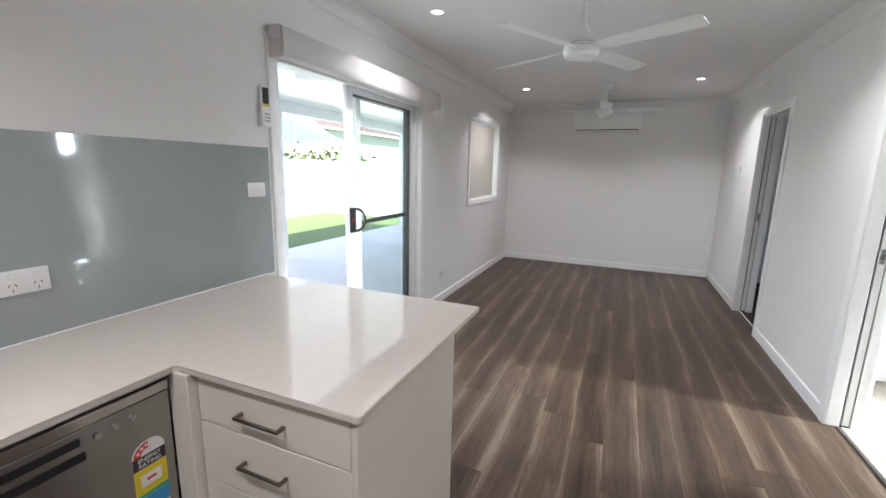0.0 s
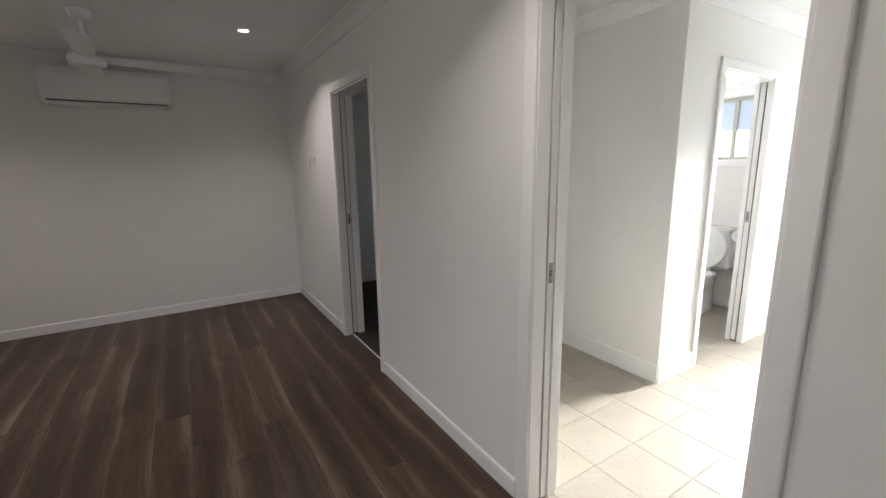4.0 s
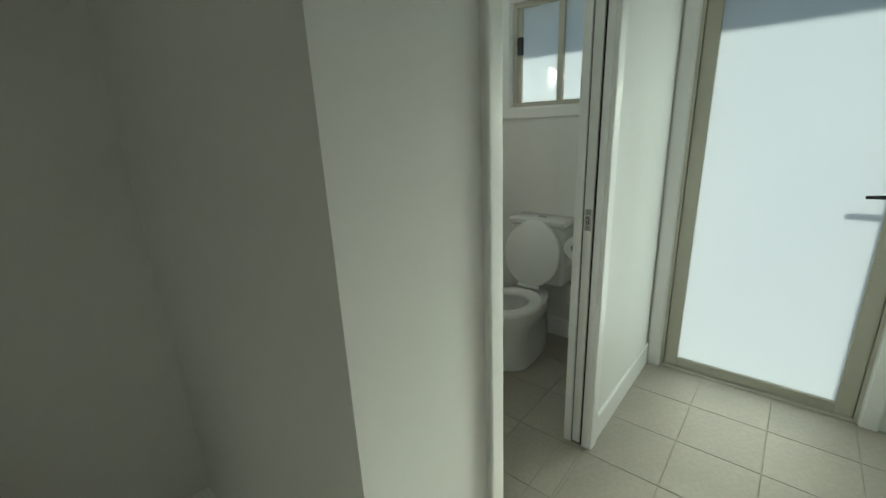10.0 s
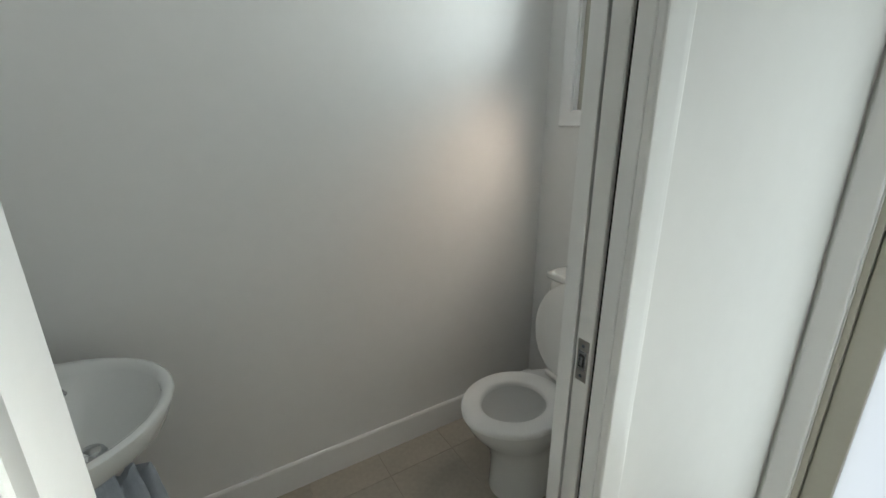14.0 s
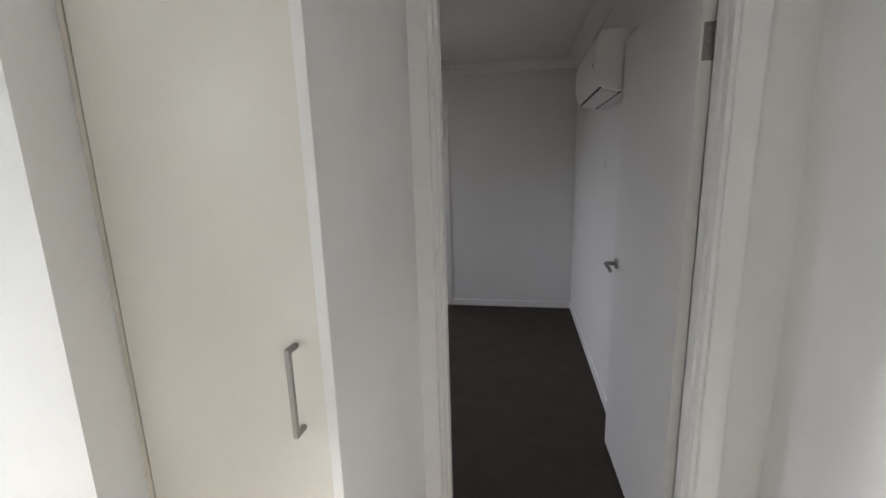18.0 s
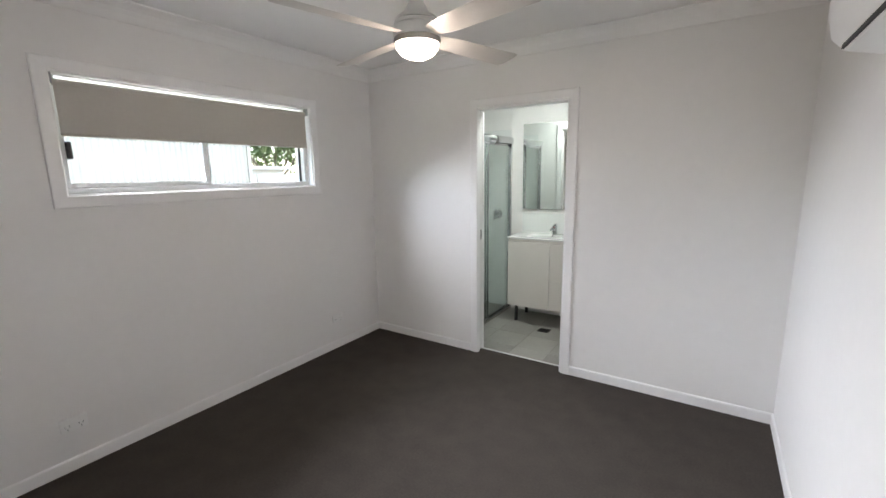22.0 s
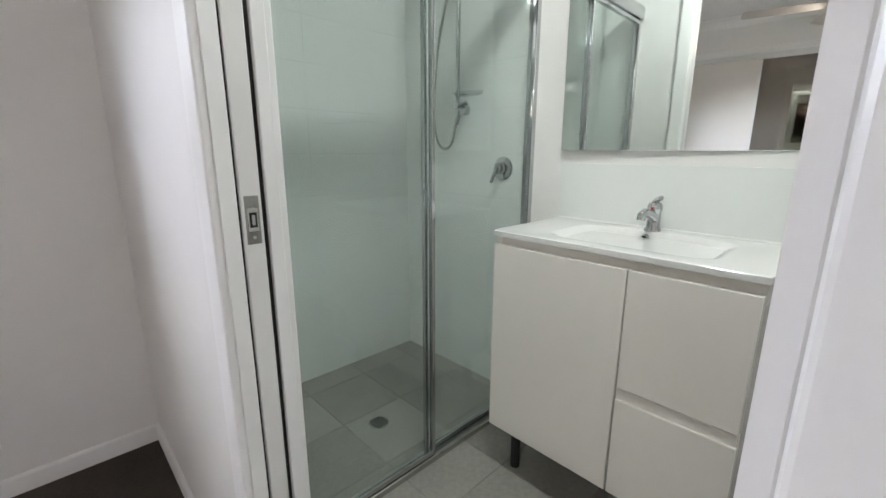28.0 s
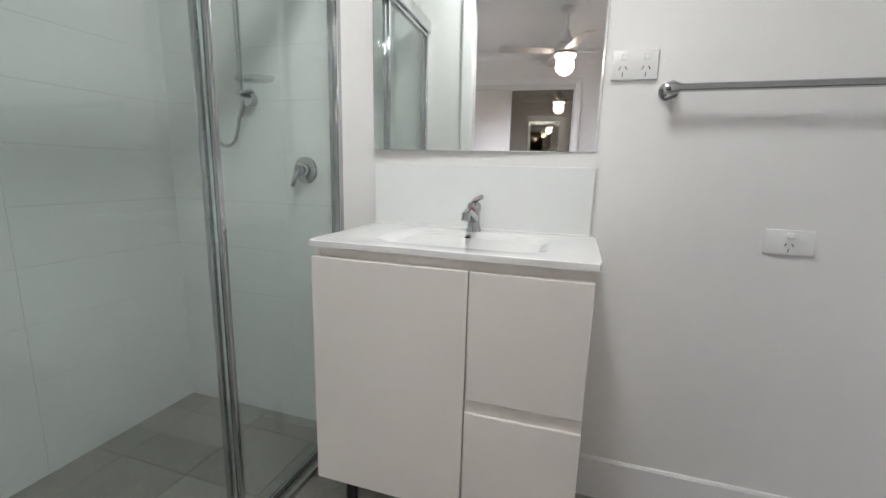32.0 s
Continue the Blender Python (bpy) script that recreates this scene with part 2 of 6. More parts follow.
SHED = mat("cream_shed_steel", (0.27, 0.262, 0.24), 0.45, var=0.05)
EXT = mat("house_cladding", (0.62, 0.6, 0.56), 0.7, var=0.06)
ROOFMET = mat("roof_sheet", (0.5, 0.51, 0.5), 0.5, var=0.05)
GREENMET = mat("green_gutter", (0.1, 0.22, 0.17), 0.4)
BRICKS = mat("brown_brick", (0.13, 0.07, 0.05), 0.85, var=0.2, scale=10)
SAIL = frosted_mat("blue_shade_cloth", (0.15, 0.22, 0.31))
LEAF = mat("leaves", (0.075, 0.115, 0.03), 0.6, var=0.4, scale=8)
BARK = mat("bark", (0.12, 0.09, 0.06), 0.9, var=0.3, scale=20)
TOWEL = mat("blue_grey_towel", (0.4, 0.45, 0.51), 0.95, var=0.15, scale=30, bump=0.8, bscale=300)
LAMPON = glow("downlight_glow", (1.0, 0.93, 0.84), 3.0)
DOMEON = glow("fan_light_glow", (1.0, 0.9, 0.78), 1.2)
RED = mat("label_red", (0.6, 0.03, 0.03), 0.5)
YELLOW = mat("label_yellow", (0.8, 0.6, 0.03), 0.5)
BLUE = mat("label_blue", (0.05, 0.3, 0.6), 0.5)
PAPER = mat("label_white", (0.8, 0.8, 0.78), 0.5)
GREEN = mat("label_green", (0.08, 0.4, 0.12), 0.5)
INK = mat("ink", (0.03, 0.03, 0.03), 0.6)
CREAMCAB = mat("cream_gloss_cabinet", (0.77, 0.735, 0.68), 0.05, var=0.012, scale=2)
TOWELPAPER = mat("white_paper", (0.78, 0.78, 0.77), 0.9, var=0.04, scale=30, bump=0.3, bscale=250)
# White blades, greyed in the colour for the shade on their undersides.
FANBLADE = mat("fan_blade_shaded_white", (0.52, 0.5, 0.475), 0.4)
DARKMIRROR = mat("dark_mirror", (0.3, 0.27, 0.24), 0.03, 1.0, var=0.0)
CLEARPL = glass_mat("clear_plastic", (0.9, 0.92, 0.92))
ENSON = glow("ensuite_light_glow", (0.92, 1.0, 0.97), 1.2)
TILEROOF = mat("roof_tiles", (0.07, 0.048, 0.04), 0.85, var=0.25, scale=6)
FLOWER = mat("pale_flowers", (0.75, 0.7, 0.6), 0.7, var=0.1)
GROUTW = mat("white_grout", (0.6, 0.61, 0.6), 0.85)

# ---- geometry helpers ----
def box(bm, x0, x1, y0, y1, z0, z1, bevel=0.0, seg=1):
    """An upright block, with its edges rounded by bevel."""
    x0, x1, y0, y1, z0, z1 = min(x0, x1), max(x0, x1), min(y0, y1), max(y0, y1), min(z0, z1), max(z0, z1)
    v = [bm.verts.new(p) for p in ((x0, y0, z0), (x1, y0, z0), (x1, y1, z0), (x0, y1, z0), (x0, y0, z1), (x1, y0, z1), (x1, y1, z1), (x0, y1, z1))]
    f = [bm.faces.new([v[i] for i in q]) for q in ((3, 2, 1, 0), (4, 5, 6, 7), (0, 1, 5, 4), (1, 2, 6, 5), (2, 3, 7, 6), (3, 0, 4, 7))]
    if bevel:
        bmesh.ops.bevel(bm, geom=list({e for q in f for e in q.edges}), offset=bevel, segments=seg, affect="EDGES", profile=0.5)
    return bm


def B(*a, **k):
    return box(bmesh.new(), *a, **k)


def rod(bm, p0, p1, r, seg=16, r2=None):
    """A round bar between two points."""
    p0, p1 = Vector(p0), Vector(p1)
    d = p1 - p0
    m = Matrix.Translation((p0 + p1) / 2) @ d.to_track_quat("Z", "Y").to_matrix().to_4x4()
    bmesh.ops.create_cone(bm, cap_ends=True, segments=seg, radius1=r, radius2=r if r2 is None else r2, depth=d.length, matrix=m)
    return bm


def R(*a, **k):
    return rod(bmesh.new(), *a, **k)


def tube(bm, pts, r, seg=10):
    """A bent round bar through the points."""
    pts = [Vector(p) for p in pts]
    rings = []
    side = None
    for i, p in enumerate(pts):
        d = (pts[min(i + 1, len(pts) - 1)] - pts[max(i - 1, 0)]).normalized()
        if side is None:
            side = d.orthogonal().normalized()
        side = (side - d * side.dot(d)).normalized()
        up = d.cross(side)
        rr = r[i] if isinstance(r, (list, tuple)) else r
        rings.append([bm.verts.new(p + (side * math.cos(a) + up * math.sin(a)) * rr) for a in (2 * math.pi * k / seg for k in range(seg))])
    for a, b in zip(rings, rings[1:]):
        for k in range(seg):
            bm.faces.new((a[k], a[(k + 1) % seg], b[(k + 1) % seg], b[k]))
    bm.faces.new(rings[0][::-1]), bm.faces.new(rings[-1])
    return bm


def T(*a, **k):
    return tube(bmesh.new(), *a, **k)


def lathe(bm, prof, m=Matrix(), seg=32, sx=1.0, sy=1.0):
    """Turns a profile of (radius, height) about the z axis of m; sx, sy stretch it into an oval."""
    rings = []
    for r, z in prof:
        if r < 1e-5:
            rings.append([bm.verts.new(m @ Vector((0, 0, z)))])
        else:
            rings.append([bm.verts.new(m @ Vector((r * sx * math.cos(a), r * sy * math.sin(a), z))) for a in (2 * math.pi * k / seg for k in range(seg))])
    for a, b in zip(rings, rings[1:]):
        for k in range(seg):
            q = [a[k % len(a)], a[(k + 1) % len(a)], b[(k + 1) % len(b)], b[k % len(b)]]
            q = list(dict.fromkeys(q))
            if len(q) > 2:
                bm.faces.new(q)
    return bm


def Lz(*a, **k):
    return lathe(bmesh.new(), *a, **k)


def loft(bm, rings, cap=(True, True)):
    """Skins closed rings of equally many points."""
    vs = [[bm.verts.new(p) for p in ring] for ring in rings]
    n = len(vs[0])
    for a, b in zip(vs, vs[1:]):
        for k in range(n):
            bm.faces.new((a[k], a[(k + 1) % n], b[(k + 1) % n], b[k]))
    if cap[0]:
        bm.faces.new(vs[0][::-1])
    if cap[1]:
        bm.faces.new(vs[-1])
    return bm


def extrude(bm, prof, axis, s0, s1, origin=(0, 0, 0)):
    """A profile of (u, z) drawn along x or y from s0 to s1; u runs along the other level axis."""
    ox, oy, oz = origin
    rings = []
    for s in (s0, s1):
        rings.append([(s, oy + u, oz + z) if axis == "x" else (ox + u, s, oz + z) for u, z in prof])
    return loft(bm, rings)


def smooth(ob, angle=40):
    for p in ob.data.polygons:
        p.use_smooth = True
    ob.data.set_sharp_from_angle(angle=radians(angle))
    return ob


def mesh_of(name, bm, material):
    bmesh.ops.recalc_face_normals(bm, faces=bm.faces)
    me = bpy.data.meshes.new(name)
    bm.to_mesh(me)
    bm.free()
    me.materials.append(material)
    return me


def part(name, bm, material, parent, label="", soft=40):
    """Links a bmesh as one mesh object under a thing or a part."""
    ob = new(name, mesh_of(name, bm, material))
    smooth(ob, soft)
    ob.parent = parent
    base = parent
    m = Matrix()
    while base is not None:
        m = base.matrix_basis @ m if base.parent is None else m
        base = base.parent
    ob.matrix_parent_inverse = m.inverted() if parent.parent is None else Matrix()
    if label:
        tagged(ob, label)
    return ob


def thing(name, at, label, category, group="", kind=""):
    """An Empty at a thing's base, for its parts."""
    ob = new(name)
    ob.empty_display_size = 0.05
    ob.matrix_basis = Matrix.Translation(at)
    return tagged(ob, label, category, group, kind)


def structure(name, bm, material, label="", category=""):
    ob = new(name, mesh_of(name, bm, material))
    return tagged(ob, label, category, kind="structure")


def wall(name, axis, face, back, s0, s1, holes=(), z0=0.0, z1=2.5, material=None, label="white painted plasterboard wall"):
    """A wall between the planes face and back (x for axis 'y', y for axis 'x') that runs along axis from s0 to s1, with holes
    (from, to, low, high) right through it."""
    bm = bmesh.new()
    cuts = sorted({s0, s1, *(h[0] for h in holes), *(h[1] for h in holes)})
    for a, b in zip(cuts, cuts[1:]):
        spans = [(z0, z1)]
        for h0, h1, lo, hi in holes:
            if h0 <= a + 1e-6 and b - 1e-6 <= h1:
                spans = [q for p, r in spans for q in ((p, min(r, lo)), (max(p, hi), r)) if q[1] - q[0] > 1e-4]
        for lo, hi in spans:
            if axis == "y":
                box(bm, face, back, a, b, lo, hi)
            else:
                box(bm, a, b, face, back, lo, hi)
    bmesh.ops.remove_doubles(bm, verts=bm.verts, dist=1e-5)
    return structure(name, bm, material or WALL, label, "wall")

# ---- the house: floors, walls, ceilings ----
HEAD, CZ, WT = 2.06, 2.49, 0.165
XW, XE, YN, YS = -3.035, 3.555, 3.92, -4.7
HN, HS, BN0, BN1, BS, ES, BW = 0.297, -0.735, -1.44, -1.54, -4.587, -5.875, 0.34
wall("wall_living_west", "y", XW, XW - 0.16, YS - 0.1, YN + 0.1, [(-1.19, 0.575, 0.0, 2.07), (1.985, 3.2, 1.085, 2.1)])
wall("wall_living_north", "x", YN, YN + 0.1, XW, 0.0)
wall("wall_living_east", "y", 0.0, WT, YS - 0.1, YN + 0.1, [(-0.78, 0.0, 0.0, HEAD), (1.53, 2.305, 0.0, HEAD)])
wall("wall_kitchen_south", "x", YS, YS - 0.1, XW, 0.0)
wall("wall_nook_back", "x", 1.314, 1.5, WT, 1.5)
wall("wall_nook_side", "y", 1.474, 1.605, HN + 0.11, 1.314)
wall("wall_toilet_back", "x", 1.4, 1.5, 1.5, XE)
wall("wall_hall_north", "x", HN, HN + 0.11, 1.474, XE, [(1.946, 2.67, 0.0, HEAD)])
# The hole from 2.2 to 3.4 is unseen, added to light the second bedroom.
wall("wall_east", "y", XE, XE + 0.2, -6.1, YN + 0.1, [(-0.625, 0.22, 0.0, 2.075), (0.64, 1.235, 1.497, 2.09), (2.2, 3.4, 1.2, 2.09), (-3.868, -2.285, 1.475, 2.085)])
wall("wall_hall_south", "x", HS, HS - 0.1, 1.635, XE)
wall("wall_robe_side", "y", 1.636, 1.676, BN0, HS - 0.1)
wall("wall_bedroom_north", "x", BN0, BN1, WT, XE, [(0.35, 1.135, 0.0, HEAD), (1.68, 3.25, 0.0, 2.1)])
wall("wall_bedroom_west", "y", BW, WT, -6.1, BN1)
wall("wall_bedroom_south", "x", BS, BS - 0.1, BW, XE, [(1.668, 2.41, 0.0, HEAD)])
wall("wall_ensuite_south", "x", ES, -6.1, BW, 2.68)
wall("wall_shower_south", "x", -5.93, -6.1, 2.68, XE)
wall("wall_second_bedroom_north", "x", YN, YN + 0.1, WT, XE)
structure("ceiling_living", B(XW, 0.0, YS, YN, CZ, CZ + 0.1), CEIL, "white painted ceiling", "ceiling")
structure("ceiling_rooms", B(WT, XE, -6.1, YN, CZ, CZ + 0.1), CEIL, "white painted ceiling", "ceiling")
structure("roof", B(XW - 0.3, XE + 0.66, -2.0, YN + 0.6, 2.62, 2.72), ROOFMET, "flat sheet metal roof with eaves", "roof")
structure("roof_bedroom", B(XW - 0.3, XE + 1.1, -6.6, -2.003, 2.62, 2.72), ROOFMET, "flat sheet metal roof with eaves", "roof")
floor_living = structure("floor_living", B(XW - 0.02, 0.06, YS, YN, -0.12, -0.004), SCREED, "grey-brown oak-look vinyl plank floor", "floor")
floor_hall = structure("floor_hall", B(0.06, XE, -1.49, 1.5, -0.12, -0.003), GROUT, "square beige floor tiles with pale grout", "floor")
floor_bedroom = structure("floor_bedroom", B(0.1, XE, BS - 0.09, -1.49, -0.12, 0.0), CARPET, "dark grey-brown loop carpet", "floor")
structure("floor_second_bedroom", B(0.06, XE, 1.5, YN, -0.12, 0.0), CARPET, "dark grey-brown loop carpet", "floor")
floor_ensuite = structure("floor_ensuite", B(0.1, XE, -6.0, BS - 0.09, -0.12, -0.003), GGROUT, "grey stone-look floor tiles", "floor")

ARCH = ((0.0, 0.0), (0.0, 0.011), (0.0015, 0.0135), (0.004, 0.015), (0.009, 0.0155), (0.046, 0.0175), (0.057, 0.0175), (0.062, 0.0155), (0.064, 0.012), (0.064, 0.0))
COVE = ((0.0, 0.0), (0.0, -0.092), (0.008, -0.092), (0.014, -0.08), (0.024, -0.056), (0.042, -0.034), (0.066, -0.02), (0.08, -0.014), (0.092, -0.008), (0.092, 0.0))


def architrave(name, axis, plane, out, a0, a1, head, gap=0.004, low=None):
    """Moulded trim round an opening on one face of a wall; low: the height of a sill piece, for a window."""
    rings = []
    pts = [(-1, 0), (-1, 1), (1, 1), (1, 0)] if low is None else [(-1, -1), (-1, 1), (1, 1), (1, -1), (-1, -1)]
    for sx, sz in pts:
        ring = []
        for w, d in ARCH:
            w += gap
            s = a0 - w if sx < 0 else a1 + w
            z = head + w if sz > 0 else (low - w if sz < 0 else 0.0)
            p = plane + out * d
            ring.append((p, s, z) if axis == "y" else (s, p, z))
        rings.append(ring)
    return structure(name, loft(bmesh.new(), rings, (low is None, low is None)), TRIM, "white moulded timber architrave", "trim")


def skirting(axis, plane, out, s0, s1, h=0.09, t=0.012):
    prof = [(0, 0), (out * t, 0), (out * t, h - 0.008), (out * (t - 0.005), h), (0, h)]
    org = (plane, 0, 0) if axis == "y" else (0, plane, 0)
    return structure("baseboard", extrude(bmesh.new(), prof, axis, s0, s1, org), TRIM, "white painted skirting board", "trim")


def cornice(axis, plane, out, s0, s1):
    org = (plane, 0, CZ) if axis == "y" else (0, plane, CZ)
    return structure("cornice", extrude(bmesh.new(), [(out * u, z) for u, z in COVE], axis, s0, s1, org), CEIL, "white plaster cove cornice", "trim")


# living room and kitchen
for ax, pl, o, a, b in (("y", XW, 1, -1.42, -1.26), ("y", XW, 1, 0.645, YN), ("x", YN, -1, XW, 0), ("y", 0, -1, 2.37, YN), ("y", 0, -1, 0.066, 1.466), ("y", 0, -1, YS, -0.85)):
    skirting(ax, pl, o, a, b)
for ax, pl, o, a, b in (("y", XW, 1, YS, YN), ("x", YN, -1, XW, 0), ("y", 0, -1, YS, YN), ("x", YS, 1, XW, 0)):
    cornice(ax, pl, o, a, b)
architrave("architrave_hall_opening", "y", 0.0, -1, -0.78, -0.012, HEAD)
architrave("architrave_hall_opening", "y", WT, 1, -0.78, -0.012, HEAD)
architrave("architrave_second_bedroom", "y", 0.0, -1, 1.53, 2.293, HEAD)
architrave("architrave_sliding_door", "y", XW, 1, -1.19, 0.575, 2.07)
architrave("architrave_living_window", "y", XW, 1, 1.985, 3.2, 2.1, low=1.085)
# hall, laundry nook, toilet
for ax, pl, o, a, b in (("x", 1.314, -1, WT, 1.474), ("y", 1.474, -1, HN, 1.314), ("x", HN, -1, 1.478, 1.882), ("x", HN, -1, 2.73, XE), ("x", HS, 1, 1.635, XE), ("y", 1.635, -1, HS - 0.1, HS + 0.012),
                        ("x", 1.4, -1, 1.605, XE), ("y", 1.605, 1, HN + 0.11, 1.4), ("y", XE, -1, HN + 0.11, 1.4), ("y", WT, 1, 0.066, 1.314), ("y", 1.193, -1, BN0, -0.815), ("y", WT, 1, BN0, -0.85)):
    skirting(ax, pl, o, a, b, h=0.13)
for ax, pl, o, a, b in (("x", 1.314, -1, WT, 1.474), ("y", 1.474, -1, HN, 1.314), ("x", HN, -1, 1.474, XE), ("y", XE, -1, HS, HN), ("x", HS, 1, 1.635, XE), ("y", WT, 1, BN0, 1.314), ("x", BN0, 1, WT, 1.193), ("y", 1.193, -1, BN0, -0.815)):
    cornice(ax, pl, o, a, b)
architrave("architrave_toilet", "x", HN, -1, 1.948, 2.658, HEAD)
architrave("architrave_entry_door", "y", XE, -1, -0.625, 0.22, 2.075)
architrave("architrave_toilet_window", "y", XE, -1, 0.64, 1.235, 2.09, low=1.497)
# bedroom
for ax, pl, o, a, b in (("y", XE, -1, BS, BN1), ("x", BS, 1, 2.47, XE), ("x", BS, 1, BW, 1.602), ("y", BW, 1, BS, BN1), ("x", BN1, -1, 1.2, 1.615), ("x", BN1, -1, 3.315, XE)):
    skirting(ax, pl, o, a, b, h=0.07)
for ax, pl, o, a, b in (("y", XE, -1, BS, BN1), ("x", BS, 1, BW, XE), ("y", BW, 1, BS, BN1), ("x", BN1, -1, BW, XE)):
    cornice(ax, pl, o, a, b)
architrave("architrave_bedroom", "x", BN0, 1, 0.35, 1.135, HEAD)
architrave("architrave_bedroom", "x", BN1, -1, 0.35, 1.135, HEAD)
architrave("architrave_ensuite", "x", BS, 1, 1.668, 2.398, HEAD)
architrave("architrave_ensuite", "x", BS - 0.1, -1, 1.668, 2.398, HEAD)
architrave("architrave_robe", "x", BN1, -1, 1.68, 3.25, 2.1)
architrave("architrave_bedroom_window", "y", XE, -1, -3.868, -2.285, 2.085, low=1.475)
# ensuite
skirting("x", ES, 1, BW, 1.76, h=0.15)
skirting("y", BW, 1, ES, BS - 0.1, h=0.15)
skirting("x", BS - 0.1, -1, BW, 1.602, h=0.15)
for ax, pl, o, a, b in (("x", ES, 1, BW, 2.68), ("y", BW, 1, ES, BS - 0.1), ("x", BS - 0.1, -1, BW, XE), ("y", XE, -1, -5.93, BS - 0.1), ("x", -5.93, 1, 2.68, XE)):
    cornice(ax, pl, o, a, b)


def door_lining(name, axis, w0, w1, a0, a1, head, t=0.01, stop=True, pocket_side=False):
    """Painted boards that line the sides and head of an opening through a wall between w0 and w1, with a door stop."""
    bm = bmesh.new()
    w0, w1 = min(w0, w1), max(w0, w1)

    def b(s0, s1, z0, z1, u0=w0 - 0.001, u1=w1 + 0.001):
        box(bm, u0, u1, s0, s1, z0, z1) if axis == "y" else box(bm, s0, s1, u0, u1, z0, z1)
    b(a0 - 0.002, a0 + t, 0, head + 0.002), b(a0 + t, a1 if pocket_side else a1 - t, head - t, head + 0.002)
    if not pocket_side:
        b(a1 - t, a1 + 0.002, 0, head + 0.002)
    if stop:
        m = (w0 + w1) / 2
        b(a0 + t, a0 + t + 0.01, 0, head - t - 0.01, m - 0.022, m + 0.022), b(a1 - t - 0.01, a1 - t, 0, head - t - 0.01, m - 0.022, m + 0.022), b(a0 + t, a1 - t, head - t - 0.01, head - t, m - 0.022, m + 0.022)
    return structure(name, bm, TRIM, "white painted door jamb lining", "trim")


def pocket(axis, w0, w1, edge, into, head, label, mid=None):
    """The pocket side of an opening: two jamb strips with a dark slot between, and the edge of the sliding door with its flush latch.
    edge: where the opening ends; into: +1 or -1, the way into the wall."""
    mid, lo, hi = mid or (w0 + w1) / 2, min(w0, w1), max(w0, w1)

    def b(bm, u0, u1, s0, s1, z0, z1, **k):
        return box(bm, u0, u1, s0, s1, z0, z1, **k) if axis == "y" else box(bm, s0, s1, u0, u1, z0, z1, **k)
    base = (mid, edge, 0) if axis == "y" else (edge, mid, 0)
    d = thing("pocket_door", base, label, "door")
    leaf = part("leaf", b(bmesh.new(), mid - 0.0175, mid + 0.0175, edge + into * 0.001, edge + into * 0.012, 0.012, head - 0.012, bevel=0.002), DOORPAINT, d)
    structure("pocket_slot", b(bmesh.new(), lo + 0.004, hi - 0.004, edge + into * 0.0105, edge + into * 0.013, 0.0, head), DARK, "dark slot of a sliding pocket door", "trim")
    for u0, u1 in ((lo - 0.001, mid - 0.027), (mid + 0.023, hi + 0.001)):
        structure("pocket_jamb", b(bmesh.new(), u0, u1, edge, edge + into * 0.0125, 0, head, bevel=0.0015), TRIM, "white split jamb beside a pocket door slot", "trim")
    s = edge + into * 0.0002
    latch = part("latch", b(bmesh.new(), mid - 0.0125, mid + 0.0125, s, s + into * 0.003, 1.0, 1.085, bevel=0.001), SATIN, d, "satin steel flush latch plate")
    part("latch_frame", b(bmesh.new(), mid - 0.0095, mid + 0.0095, s - into * 0.0012, s + into * 0.001, 1.022, 1.064, bevel=0.0008), STEEL, latch)
    part("latch_slot", b(bmesh.new(), mid - 0.006, mid + 0.006, s - into * 0.0018, s + into * 0.001, 1.03, 1.056), BLACK, latch)
    part("latch_tongue", b(bmesh.new(), mid - 0.0028, mid + 0.0028, s - into * 0.003, s + into * 0.001, 1.034, 1.052), STEEL, latch)
    for z in (1.012, 1.073):
        part("screw", R(*(((mid, s - into * 0.0008, z), (mid, s + into * 0.001, z)) if axis == "y" else ((s - into * 0.0008, mid, z), (s + into * 0.001, mid, z))), 0.0035, seg=8), CHROME, latch)
    bm = b(bmesh.new(), lo, hi, edge, edge + into * 0.0125, head - 0.001, head + 0.002)
    structure("pocket_head", bm, TRIM, "white door head lining", "trim")
    return d


def strike(axis, mid, edge, out, parent):
    s0, s1 = edge - out * 0.001, edge + out * 0.002
    p = part("strike_plate", box(bmesh.new(), mid - 0.0125, mid + 0.0125, s0, s1, 1.0, 1.085, bevel=0.001) if axis == "y" else box(bmesh.new(), s0, s1, mid - 0.0125, mid + 0.0125, 1.0, 1.085, bevel=0.001), SATIN, parent, "satin steel strike plate")
    part("strike_hole", box(bmesh.new(), mid - 0.006, mid + 0.006, s1 - out * 0.001, s1 + out * 0.0006, 1.028, 1.058) if axis == "y" else box(bmesh.new(), s1 - out * 0.001, s1 + out * 0.0006, mid - 0.006, mid + 0.006, 1.028, 1.058), BLACK, p)


pocket("y", 0.0, WT, -0.012, 1, HEAD, "white sliding door pushed back into the wall beside the hall", 0.0925)
pocket("y", 0.0, WT, 2.293, 1, HEAD, "white sliding door pushed back into its wall pocket")
pocket("x", HN, HN + 0.11, 2.658, 1, HEAD, "white toilet door slid back into its wall pocket")
pocket("x", BS, BS - 0.1, 2.398, 1, HEAD, "white ensuite door slid back into its wall pocket")
jamb_a = door_lining("door_jamb_hall", "y", 0.0, WT, -0.782, -0.012, HEAD, stop=False, pocket_side=True)
door_lining("door_jamb_second_bedroom", "y", 0.0, WT, 1.53, 2.295, HEAD, stop=False, pocket_side=True)
